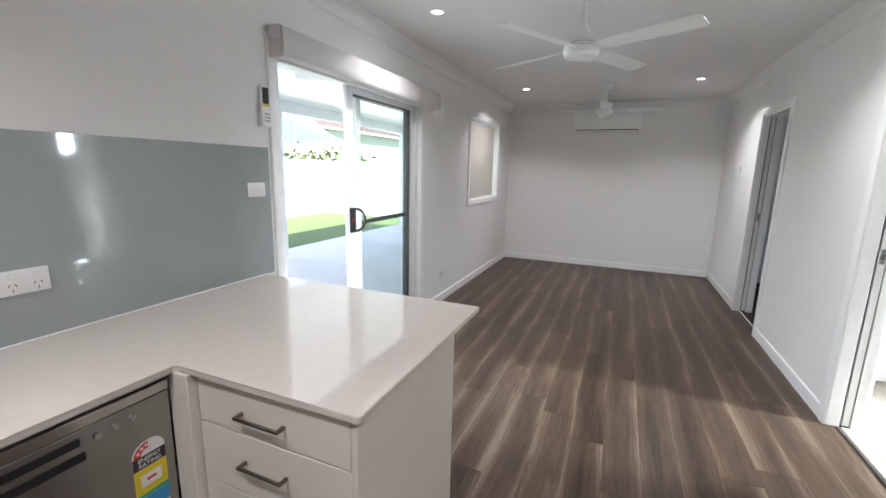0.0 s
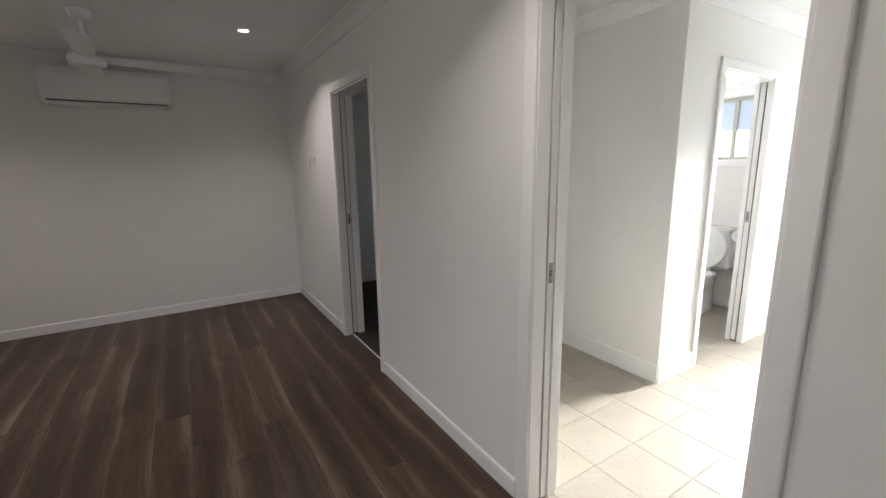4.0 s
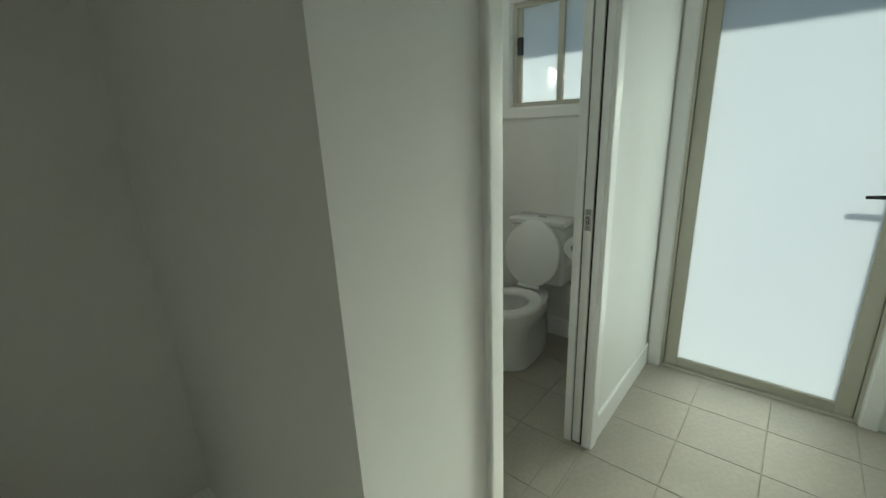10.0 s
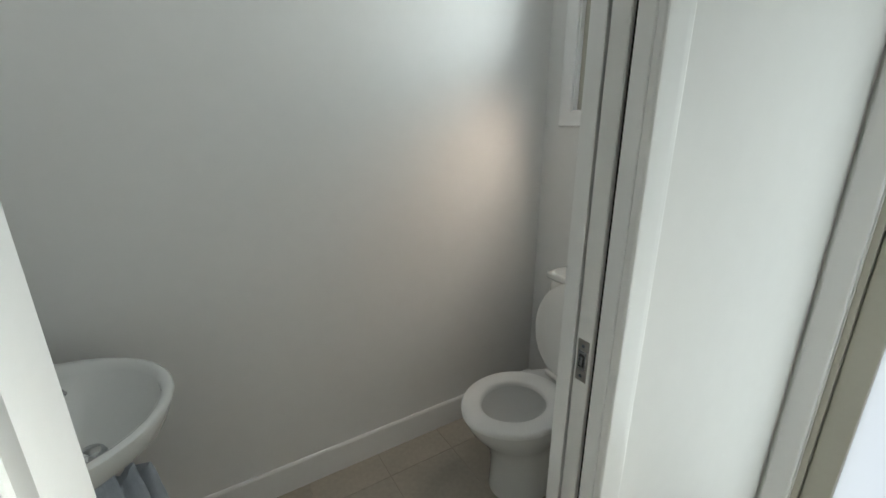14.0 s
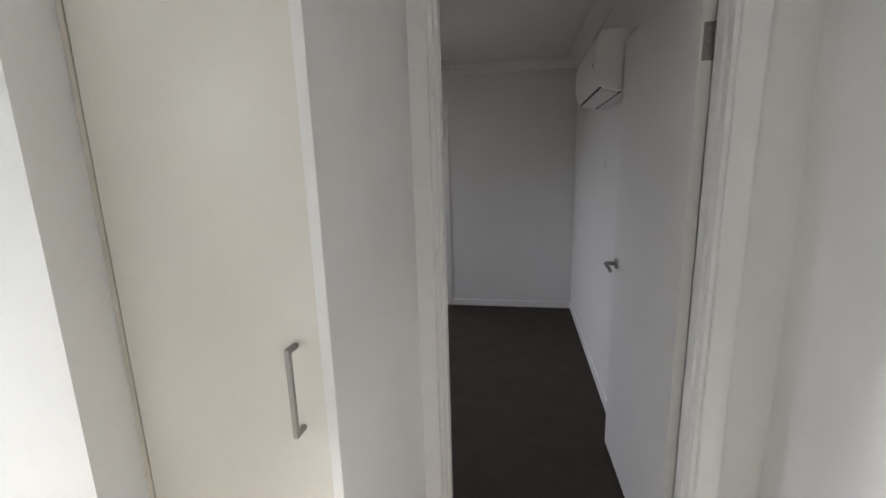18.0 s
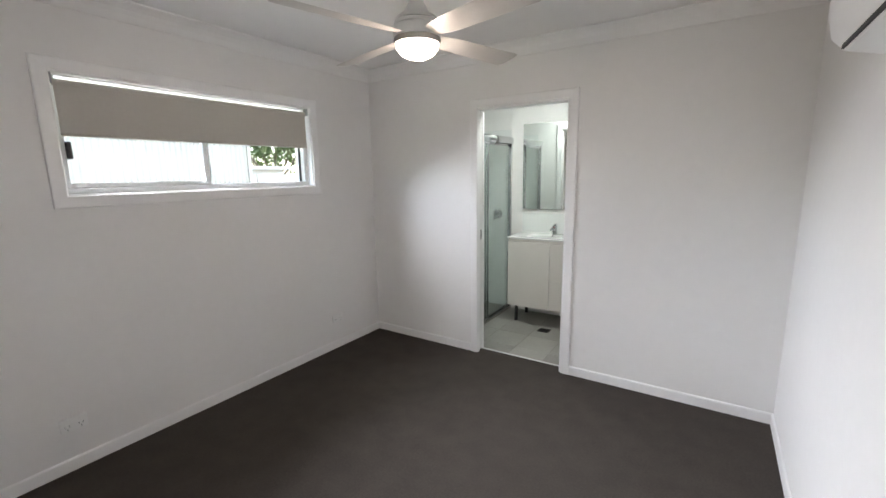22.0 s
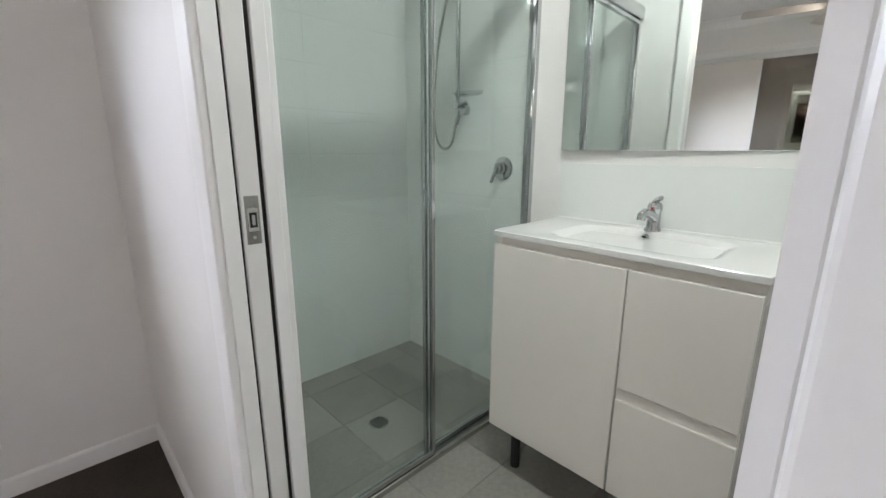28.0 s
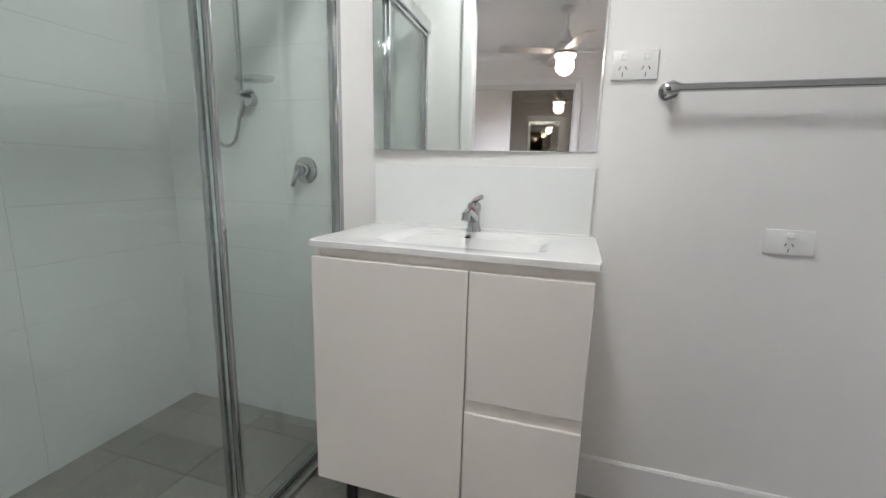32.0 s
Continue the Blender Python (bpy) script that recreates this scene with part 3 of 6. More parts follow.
jamb_t = door_lining("door_jamb_toilet", "x", HN, HN + 0.11, 1.946, 2.66, HEAD, stop=False, pocket_side=True)
door_lining("door_jamb_ensuite", "x", BS, BS - 0.1, 1.668, 2.4, HEAD, stop=False, pocket_side=True)
door_lining("door_jamb_bedroom", "x", BN0, BN1, 0.35, 1.135, HEAD)
strike("x", HN + 0.055, 1.957, 1, jamb_t)
structure("threshold_hall", B(0.052, 0.075, -0.78, -0.012, -0.01, 0.006, bevel=0.003), DKSTEEL, "thin grey metal floor trim strip", "trim")
structure("threshold_second_bedroom", B(0.052, 0.066, 1.54, 2.293, -0.01, 0.006, bevel=0.002), ALU, "thin pale metal floor trim strip", "trim")
structure("threshold_bedroom", B(0.36, 1.125, -1.497, -1.483, -0.01, 0.006, bevel=0.002), DKSTEEL, "thin metal carpet trim strip", "trim")
structure("threshold_ensuite", B(1.678, 2.398, BS - 0.1, BS - 0.086, -0.01, 0.007, bevel=0.002), ALU, "thin grey metal floor trim strip", "trim")

# ---- small fixtures: helpers ----
def on(axis, plane, out):
    """Gives a function that builds a block on a wall face: s along the wall, d out from it, z up."""
    def b(s0, s1, d0, d1, z0, z1, bevel=0.0, bm=None, seg=1):
        bm = bm or bmesh.new()
        p0, p1 = plane + out * d0, plane + out * d1
        return box(bm, p0, p1, s0, s1, z0, z1, bevel, seg) if axis == "y" else box(bm, s0, s1, p0, p1, z0, z1, bevel, seg)
    return b


def pt(axis, plane, out, s, d, z):
    return (plane + out * d, s, z) if axis == "y" else (s, plane + out * d, z)


def power_point(axis, plane, out, s, z, w=0.117, h=0.073, gangs=2, label="white double power point on the wall", upright=False):
    """A wall plate with rocker switches above three-slot sockets."""
    b = on(axis, plane, out)
    t = thing("power_point", pt(axis, plane, out, s, 0, z), label, "power point", "power points")
    part("plate", b(s - w / 2, s + w / 2, 0, 0.011, z - h / 2, z + h / 2, bevel=0.003, seg=2), PLASTIC, t)
    for g in range(gangs):
        c = s + (g - (gangs - 1) / 2) * w * 0.5
        part("rocker", b(c - 0.009, c + 0.009, 0.008, 0.0165, z + h * 0.16, z + h * 0.4, bevel=0.0025), PLASTIC, t)
        bm = bmesh.new()
        b(c - 0.001, c + 0.001, 0.0105, 0.0116, z - h * 0.4, z - h * 0.25, bm=bm)
        for k in (-1, 1):
            b(c + k * 0.0085 - 0.0011, c + k * 0.0085 + 0.0011, 0.0105, 0.0116, z - h * 0.17, z - h * 0.04, bm=bm)
            ang = Matrix.Rotation(radians(-k * 28 * out * (1 if axis == "x" else -1)), 4, "Y" if axis == "x" else "X")
            ctr = Vector(pt(axis, plane, out, c + k * 0.0085, 0.011, z - h * 0.105))
            bmesh.ops.transform(bm, matrix=Matrix.Translation(ctr) @ ang @ Matrix.Translation(-ctr), verts=bm.verts[-8:])
        part("socket_slots", bm, INK, t, "dark socket slots")
    return t


def wall_switch(axis, plane, out, s, z, w=0.045, h=0.05, label="small white wall switch plate", deep=0.01):
    b = on(axis, plane, out)
    t = thing("wall_switch", pt(axis, plane, out, s, 0, z), label, "switch")
    part("plate", b(s - w / 2, s + w / 2, 0, deep, z - h / 2, z + h / 2, bevel=deep * 0.3, seg=2), PLASTIC, t)
    part("button", R(pt(axis, plane, out, s, deep * 0.8, z), pt(axis, plane, out, s, deep * 1.3, z), 0.004, seg=12), GREYPL, t)
    return t


def ceiling_fan(x, y, z, turn, radius, lit, label, bladem, droop=0.0, pitch=-0.2):
    t = thing("ceiling_fan", (x, y, CZ), label, "ceiling fan", "ceiling fans")
    c = Matrix.Translation((x, y, 0))
    part("canopy", Lz([(0, CZ), (0.065, CZ), (0.066, CZ - 0.02), (0.05, CZ - 0.05), (0.02, CZ - 0.06), (0, CZ - 0.06)], c, 28), PLASTIC, t)
    part("downrod", R((x, y, CZ - 0.05), (x, y, z + 0.13), 0.0125), PLASTIC, t)
    part("hub_cone", Lz([(0, z + 0.15), (0.022, z + 0.15), (0.03, z + 0.11), (0.055, z + 0.065), (0.085, z + 0.045), (0.09, z + 0.034), (0, z + 0.034)], c, 32), PLASTIC, t)
    part("hub_groove", Lz([(0, z + 0.036), (0.084, z + 0.036), (0.084, z + 0.008), (0, z + 0.008)], c, 32), DARK, t, "dark vent gap round the motor")
    part("hub_ring", Lz([(0, z + 0.029), (0.094, z + 0.029), (0.098, z + 0.014), (0, z + 0.014)], c, 32), PLASTIC, t)
    part("motor_housing", Lz([(0, z + 0.01), (0.1, z + 0.01), (0.103, z), (0.1, z - 0.028), (0.088, z - 0.04), (0, z - 0.044)], c, 36), PLASTIC, t)
    if lit:
        part("light_rim", Lz([(0, z - 0.034), (0.098, z - 0.034), (0.1, z - 0.045), (0.096, z - 0.056), (0, z - 0.056)], c, 36), SATIN, t, "satin metal rim of the fan light")
        part("light_dome", Lz([(0.0, z - 0.054), (0.093, z - 0.054), (0.088, z - 0.075), (0.07, z - 0.098), (0.04, z - 0.112), (0, z - 0.117)], c, 32), DOMEON, t, "lit frosted glass dome")
    for k in range(4):
        a = radians(turn + 90 * k)
        m = c @ Matrix.Rotation(a, 4, "Z")
        bm = bmesh.new()
        rings = []
        for r, w in ((0.085, 0.03), (0.12, 0.045), (0.2, 0.056), (radius - 0.03, 0.066), (radius - 0.006, 0.062), (radius, 0.05)):
            ring = []
            for s, h in ((-w, 0.0), (-w * 0.5, 0.004), (w * 0.6, 0.004), (w, 0.0), (w * 0.6, -0.003), (-w * 0.5, -0.003)):
                ring.append(m @ Vector((r, s, z + 0.006 + h + s * pitch - droop)))
            rings.append(ring)
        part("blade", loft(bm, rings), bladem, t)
    return t


def downlight(x, y, watts=1.3, z=CZ, colour=(1.0, 0.975, 0.94)):
    t = thing("downlight", (x, y, z), "round white recessed ceiling downlight, lit", "downlight", "downlights")
    c = Matrix.Translation((x, y, 0))
    part("trim_ring", Lz([(0.036, z - 0.002), (0.037, z - 0.006), (0.046, z - 0.006), (0.05, z), (0.036, z)], c, 28), PLASTIC, t)
    part("lens", Lz([(0, z - 0.003), (0.036, z - 0.003), (0.036, z), (0, z)], c, 24), LAMPON, t, "glowing round lens")
    d = bpy.data.lights.new("downlight_lamp", "AREA")
    d.shape, d.size, d.energy, d.color = "DISK", 0.08, watts, colour
    d.spread = radians(126)
    ob = new("downlight_lamp", d)
    ob.matrix_world = Matrix.Translation((x, y, z - 0.008))
    return t


def split_ac(axis, plane, out, s0, s1, z0, z1, label, dot=None):
    """Wall-hung air conditioner: a rounded case, an air outlet flap under it and a fine gap line."""
    t = thing("air_conditioner", pt(axis, plane, out, (s0 + s1) / 2, 0, z0), label, "air conditioner")
    h, d = z1 - z0, 0.2
    prof = [(0, 0), (d * 0.45, 0.0), (d * 0.8, 0.018), (d * 0.94, 0.05), (d, h * 0.4), (d * 0.985, h * 0.8), (d * 0.9, h * 0.97), (d * 0.8, h), (0, h)]
    org = (plane, 0, z0) if axis == "y" else (0, plane, z0)
    bm = extrude(bmesh.new(), [(out * u, z) for u, z in prof], axis, s0 + 0.006, s1 - 0.006, org)
    part("body", bm, PLASTIC, t, soft=50)
    for e in (s0, s1 - 0.006):
        part("end_cap", extrude(bmesh.new(), [(out * u * 0.985, 0.002 + z * 0.985) for u, z in prof], axis, e, e + 0.006, org), PLASTIC, t, soft=50)
    b = on(axis, plane, out)
    flap = [(d * 0.42, -0.004), (d * 0.44, -0.007), (d * 0.8, 0.0115), (d * 0.815, 0.0175), (d * 0.79, 0.0175)]
    part("outlet_flap", extrude(bmesh.new(), [(out * u, z) for u, z in flap], axis, s0 + 0.05, s1 - 0.05, org), PLASTIC, t)
    part("outlet_gap", b(s0 + 0.03, s1 - 0.03, d * 0.36, d * 0.42, z0 - 0.003, z0 + 0.002), INK, t, "dark air outlet gap")
    part("front_gap", b(s0 + 0.03, s1 - 0.03, d * 0.82, d * 0.845, z0 + 0.018, z0 + 0.03), INK, t, "dark gap above the outlet flap")
    if dot is not None:
        part("sensor", b(dot - 0.006, dot + 0.006, d * 0.985, d * 1.004, z0 + h * 0.45, z0 + h * 0.5), INK, t)
    return t


def drop_handle(parent, axis, plane, out, s0, s1, z, length_vertical=None, m=None):
    """A square bar handle on two posts: level from s0 to s1 at z, or upright from z to z + length_vertical at s0."""
    b = on(axis, plane, out)
    bm = bmesh.new()
    if length_vertical is None:
        b(s0, s1, 0.024, 0.032, z - 0.005, z + 0.005, bevel=0.0015, bm=bm)
        for s in (s0, s1 - 0.01):
            b(s, s + 0.01, 0, 0.026, z - 0.005, z + 0.005, bevel=0.0015, bm=bm)
    else:
        b(s0 - 0.005, s0 + 0.005, 0.024, 0.033, z, z + length_vertical, bevel=0.0015, bm=bm)
        for q in (z, z + length_vertical - 0.01):
            b(s0 - 0.005, s0 + 0.005, 0, 0.026, q, q + 0.01, bevel=0.0015, bm=bm)
    return part("handle", bm, m or SATIN, parent, "dark bronze bar handle" if m else "satin nickel bar handle")

# ---- kitchen ----
bench = thing("benchtop", (-2.5, -2.0, 0.85), "cream speckled stone benchtop, L-shaped, on white cabinets", "benchtop")
bm = bmesh.new()
pts = [(XW, YS), (-2.444, YS), (-2.444, -2.274), (-2.432, -2.262), (-1.798, -2.262), (-1.792, -2.255), (-1.792, -1.339), (-1.796, -1.335), (XW, -1.335)]
loft(bm, [[(x, y, 0.849) for x, y in pts], [(x, y, 0.87) for x, y in pts]])
bmesh.ops.bevel(bm, geom=[e for e in bm.edges if abs(e.verts[0].co.z - e.verts[1].co.z) < 1e-4], offset=0.002, segments=2, affect="EDGES")
part("top", bm, STONE, bench)
sb = on("y", XW, 1)
splash = thing("splashback", (XW, -2.5, 0.87), "grey-blue glass splashback above the stone benchtop", "splashback")
part("glass_panel", sb(YS, -1.275, 0, 0.006, 0.871, 1.555, bevel=0.001), SPLASH, splash)

part("sealant_bead", R((XW + 0.008, YS, 0.8715), (XW + 0.008, -1.335, 0.8715), 0.0035, seg=8), PLASTIC, splash, "white silicone bead")
part("edge_trim", sb(-1.275, -1.272, 0, 0.0065, 0.871, 1.556), ALU, splash, "thin pale edge trim")

dc = thing("drawer_cabinet", (-2.1, -1.95, 0), "white drawer cabinet under the stone peninsula", "cabinet")
part("body", B(-2.41, -1.828, -2.224, -1.628, 0.11, 0.846), CABINET, dc)
part("end_panel", B(-1.827, -1.81, -2.247, -1.588, 0.0, 0.8485, bevel=0.001), CABINET, dc)
part("back_panel", B(-2.98, -1.828, -1.625, -1.609, 0.0, 0.8485, bevel=0.001), CABINET, dc)
part("kickboard", B(-2.44, -1.828, -2.194, -2.178, 0.0, 0.11), CABINET, dc)
fr = on("x", -2.226, -1)
for z0, z1 in ((0.696, 0.834), (0.496, 0.692), (0.295, 0.492), (0.1, 0.291)):
    d = part("drawer_front", fr(-2.381, -1.83, 0, 0.018, z0, z1, bevel=0.0015), CABINET, dc)
    zh = z1 - 0.072 if z1 > 0.8 else z1 - 0.088
    drop_handle(d, "x", -2.244, -1, -2.208, -2.044, zh, m=BRONZE)
filler = thing("corner_filler", (-2.42, -2.25, 0), "white corner filler post between cabinet and dishwasher", "cabinet panel")
part("post", B(-2.466, -2.386, -2.274, -2.23, 0.0, 0.8485, bevel=0.001), CABINET, filler)

dw = thing("dishwasher", (-2.76, -2.6, 0), "stainless steel dishwasher with an energy rating sticker", "dishwasher")
part("body", B(-2.99, -2.49, -2.905, -2.287, 0.1, 0.82), GREYPL, dw)
part("kickboard", B(-2.55, -2.53, -2.905, -2.287, 0.0, 0.1), BLACK, dw)
part("front", B(-2.49, -2.462, -2.905, -2.281, 0.105, 0.797, bevel=0.003), DKSTEEL, dw)
part("top_rim", B(-2.49, -2.457, -2.905, -2.281, 0.8, 0.832, bevel=0.003), STEEL, dw, "bright steel top edge")
fd = on("y", -2.462, 1)
part("display_window", fd(-2.662, -2.51, -0.002, 0.0015, 0.755, 0.777), BLACK, dw, "black display window")
part("handle_recess", fd(-2.7, -2.502, -0.002, 0.001, 0.711, 0.735), BLACK, dw, "dark recessed grip")
for y in (-2.472, -2.428, -2.384):
    part("button", R((-2.464, y, 0.76), (-2.457, y, 0.76), 0.0084, seg=16), STEEL, dw, "round steel button")
SY0, SY1 = -2.401, -2.309
st = part("energy_sticker", fd(SY0, SY1, 0, 0.0008, 0.407, 0.639), PAPER, dw, "energy rating sticker with red, yellow and blue bands")
bm = bmesh.new()
ring = [(-2.4607, -2.355 + 0.046 * math.cos(a), 0.639 + 0.036 * math.sin(a)) for a in (math.pi * k / 10 for k in range(11))]
bm.faces.new([bm.verts.new(p) for p in ring])
part("sticker_dome", bm, PAPER, st)
bm = bmesh.new()
arc = [math.pi * k / 12 for k in range(7)]
ring = [(-2.4601, -2.355 - 0.043 * math.cos(a), 0.632 + 0.039 * math.sin(a)) for a in arc] + [(-2.4601, -2.355 - 0.023 * math.cos(a), 0.632 + 0.019 * math.sin(a)) for a in reversed(arc)]
bm.faces.new([bm.verts.new(p) for p in ring])
part("rating_arc", bm, RED, st, "red band of stars")
for a in (0.45, 0.95, 1.4):
    y, z = -2.355 - 0.033 * math.cos(a), 0.632 + 0.029 * math.sin(a)
    bm = bmesh.new()
    bm.faces.new([bm.verts.new((-2.4595, y + (0.0075 if k % 2 == 0 else 0.0032) * math.sin(math.pi * k / 5), z + (0.0075 if k % 2 == 0 else 0.0032) * math.cos(math.pi * k / 5))) for k in range(10)])
    part("star", bm, PAPER, st)
part("black_band", fd(SY0, SY1, 0.0006, 0.0012, 0.592, 0.631), INK, st)
part("yellow_band", fd(SY0, SY1, 0.0006, 0.0012, 0.513, 0.591), YELLOW, st)
part("value_box", fd(-2.384, -2.326, 0.001, 0.0016, 0.534, 0.571), PAPER, st)
part("value_bar", fd(-2.368, -2.342, 0.0014, 0.002, 0.549, 0.557), RED, st)
part("green_band", fd(SY0, SY1, 0.0006, 0.0012, 0.5, 0.512), GREEN, st)
part("blue_band", fd(SY0, SY1, 0.0006, 0.0012, 0.45, 0.499), BLUE, st)


def words(body, size, m, material, parent, depth=0.0004):
    """Lettering as a flat mesh."""
    cu = bpy.data.curves.new("lettering", "FONT")
    cu.body, cu.size, cu.align_x, cu.align_y, cu.extrude = body, size, "CENTER", "CENTER", depth
    tmp = bpy.data.objects.new("lettering", cu)
    scene.collection.objects.link(tmp)
    me = bpy.data.meshes.new_from_object(tmp.evaluated_get(bpy.context.evaluated_depsgraph_get()))
    bpy.data.objects.remove(tmp)
    me.transform(m)
    me.materials.clear()
    me.materials.append(material)
    ob = new("lettering", me)
    ob.parent = parent
    return ob


WEST = Matrix(((0, 0, 1, 0), (1, 0, 0, 0), (0, 1, 0, 0), (0, 0, 0, 1)))
for txt, z in (("ENERGY", 0.619), ("RATING", 0.602)):
    w = words(txt, 0.0174, Matrix.Translation((-2.4604, -2.355, z)) @ WEST, PAPER, st)
cab_run = thing("base_cabinet", (-2.7, -3.8, 0), "white kitchen base cabinet under the benchtop", "cabinet")
part("body", B(-2.99, -2.471, YS + 0.01, -2.92, 0.1, 0.846), CABINET, cab_run)
part("kickboard", B(-2.53, -2.515, YS + 0.01, -2.92, 0.0, 0.1), CABINET, cab_run)
for y0, y1 in ((-3.5, -2.925), (-4.08, -3.505), (-4.68, -4.085)):
    d = part("door", B(-2.471, -2.453, y0, y1, 0.1, 0.834, bevel=0.0015), CABINET, cab_run)
    drop_handle(d, "y", -2.453, 1, y0 + 0.05, y0 + 0.2, 0.76, m=BRONZE)
power_point("y", XW + 0.006, 1, -2.345, 1.075, w=0.13, h=0.08, label="white double power point on the glass splashback")
sp = thing("light_switch", (XW + 0.006, -1.378, 1.335), "white light switch plate with four rockers on the glass splashback", "switch")
spb = on("y", XW + 0.006, 1)
part("plate", spb(-1.4355, -1.3205, 0, 0.011, 1.2975, 1.3725, bevel=0.003, seg=2), PLASTIC, sp)
for k in range(4):
    part("rocker", spb(-1.4135 + k * 0.0205, -1.4035 + k * 0.0205, 0.009, 0.0135, 1.322, 1.346, bevel=0.002), PLASTIC, sp)
rem = thing("remote_control", (XW, -1.3, 1.665), "white air conditioner remote in a wall holder", "remote control")
part("body", sb(-1.325, -1.272, 0.012, 0.03, 1.665, 1.865, bevel=0.006, seg=2), PLASTIC, rem)
part("holder", sb(-1.33, -1.267, 0, 0.036, 1.66, 1.74, bevel=0.004), PLASTIC, rem)
part("screen", sb(-1.319, -1.278, 0.029, 0.0312, 1.775, 1.855), BLACK, rem, "dark display")
part("label_strip", sb(-1.319, -1.278, 0.029, 0.0314, 1.762, 1.772), YELLOW, rem)
for r in range(3):
    for c in range(3):
        part("button", sb(-1.316 + c * 0.0135, -1.306 + c * 0.0135, 0.035, 0.0375, 1.685 + r * 0.017, 1.693 + r * 0.017), GREYPL, rem)

# ---- living room ----
ceiling_fan(-1.56, -0.28, 2.17, 61, 0.67, False, "white four-blade ceiling fan on a short rod", PLASTIC)
ceiling_fan(-1.54, 2.55, 2.19, 4, 0.67, False, "white four-blade ceiling fan on a short rod", PLASTIC)
# The last three are unseen, added to brighten the room.
for x, y in ((-2.5, -0.27), (-2.5, 2.55), (-0.585, 2.47), (-0.585, -0.27), (-2.2, -3.2), (-0.7, -3.2)):
    downlight(x, y, DOWNLIGHT_W)
split_ac("x", YN, -1, -2.02, -1.09, 2.06, 2.36, "white wall-mounted split air conditioner in the living room")
power_point("y", XW, 1, 1.17, 0.314)
power_point("x", YN, -1, -2.8, 0.313)
for y in (3.09, 2.96):
    wall_switch("y", 0.0, -1, y, 1.53, w=0.075, h=0.1, label="white light switch plate beside the door", deep=0.012)
# roller blind over the sliding door
pel = thing("roller_blind", (XW, -0.2, 2.0), "white roller blind rolled up above the sliding door", "blind")
bm = bmesh.new()
prof = [(0, 0), (0.085, 0), (0.094, 0.01), (0.097, 0.05), (0.094, 0.12), (0.085, 0.15), (0, 0.15)]
extrude(bm, prof, "y", -1.24, 0.79, (XW + 0.019, 0, 2.015))
part("cassette", bm, BLINDBOX, pel, soft=50)
part("end_bracket", B(XW + 0.019, XW + 0.1, -1.258, -1.241, 2.1, 2.17, bevel=0.008, seg=2), SATINPL, pel, "grey plastic end bracket")
part("bottom_bar", B(XW + 0.03, XW + 0.048, -1.2, 0.75, 2.0, 2.014, bevel=0.004), ALU, pel)

# sliding door
sl = thing("sliding_door", (XW - 0.08, -0.3, 0), "white aluminium sliding glass door, slid open onto the patio", "door")
X0, X1 = XW - 0.15, XW - 0.02
part("head_frame", B(X0, X1, -1.19, 0.575, 2.02, 2.07, bevel=0.003), ALU, sl)
part("jamb", B(X0, X1, -1.19, -1.15, 0.03, 2.02, bevel=0.003), ALU, sl)
part("jamb", B(X0, X1, 0.53, 0.575, 0.03, 2.02, bevel=0.003), ALU, sl)
part("sill_track", B(X0, X1, -1.19, 0.575, 0.0, 0.03, bevel=0.003), ALU, sl)
part("track_groove", B(X0 + 0.045, X0 + 0.075, -1.15, 0.53, 0.029, 0.0315), DARK, sl)
part("jamb_shadow_gap", B(X1 - 0.055, X1 - 0.045, 0.526, 0.5305, 0.03, 2.02), DARK, sl)


def glazed_leaf(name, x, y0, y1, z0, z1, stile_l, stile_r, rail, seal, thick=0.03):
    lf = part(name, B(x - thick / 2, x + thick / 2, y0, y0 + stile_l, z0, z1, bevel=0.003), ALU, sl)
    part("stile", B(x - thick / 2, x + thick / 2, y1 - stile_r, y1, z0, z1, bevel=0.003), ALU, lf)
    part("bottom_rail", B(x - thick / 2, x + thick / 2, y0 + stile_l, y1 - stile_r, z0, z0 + rail, bevel=0.003), ALU, lf)
    part("top_rail", B(x - thick / 2, x + thick / 2, y0 + stile_l, y1 - stile_r, z1 - rail, z1, bevel=0.003), ALU, lf)
    g = part("pane", B(x - 0.003, x + 0.003, y0 + stile_l - 0.004, y1 - stile_r + 0.004, z0 + rail - 0.004, z1 - rail + 0.004), GLASS, lf)
    g.visible_shadow = False
    bm = bmesh.new()
    a, b, c, d = y0 + stile_l, y1 - stile_r, z0 + rail, z1 - rail
    for q in ((b - seal, b, c, d), (a, b - seal, c, c + seal), (a, b - seal, d - seal, d)):
        box(bm, x - thick / 2 - 0.001, x + thick / 2 + 0.001, *q)
    part("seal", bm, BLACK, lf, "black rubber glazing seal")
    return lf


inner = glazed_leaf("sliding_leaf", XW - 0.05, -0.505, 0.49, 0.03, 2.02, 0.075, 0.05, 0.05, 0.012)
outer = glazed_leaf("screen_leaf", XW - 0.1, -0.325, 0.53, 0.03, 2.02, 0.06, 0.05, 0.045, 0.014)
part("mid_rail", B(XW - 0.116, XW - 0.084, -0.265, 0.48, 1.02, 1.055, bevel=0.003), BLACK, outer, "dark horizontal mid rail")
hd = part("handle", B(XW - 0.036, XW - 0.024, -0.495, -0.428, 0.985, 1.17, bevel=0.004), BLACK, inner, "black D-shaped pull handle with lock")
bm = T([(XW - 0.028, -0.44, 1.155)] + [(XW - 0.02 + 0.045 * math.sin(a), -0.435 + 0.05 * math.sin(a), 1.078 + 0.082 * math.cos(a)) for a in (math.pi * k / 10 for k in range(11))] + [(XW - 0.028, -0.44, 1.0)], 0.0095, 10)
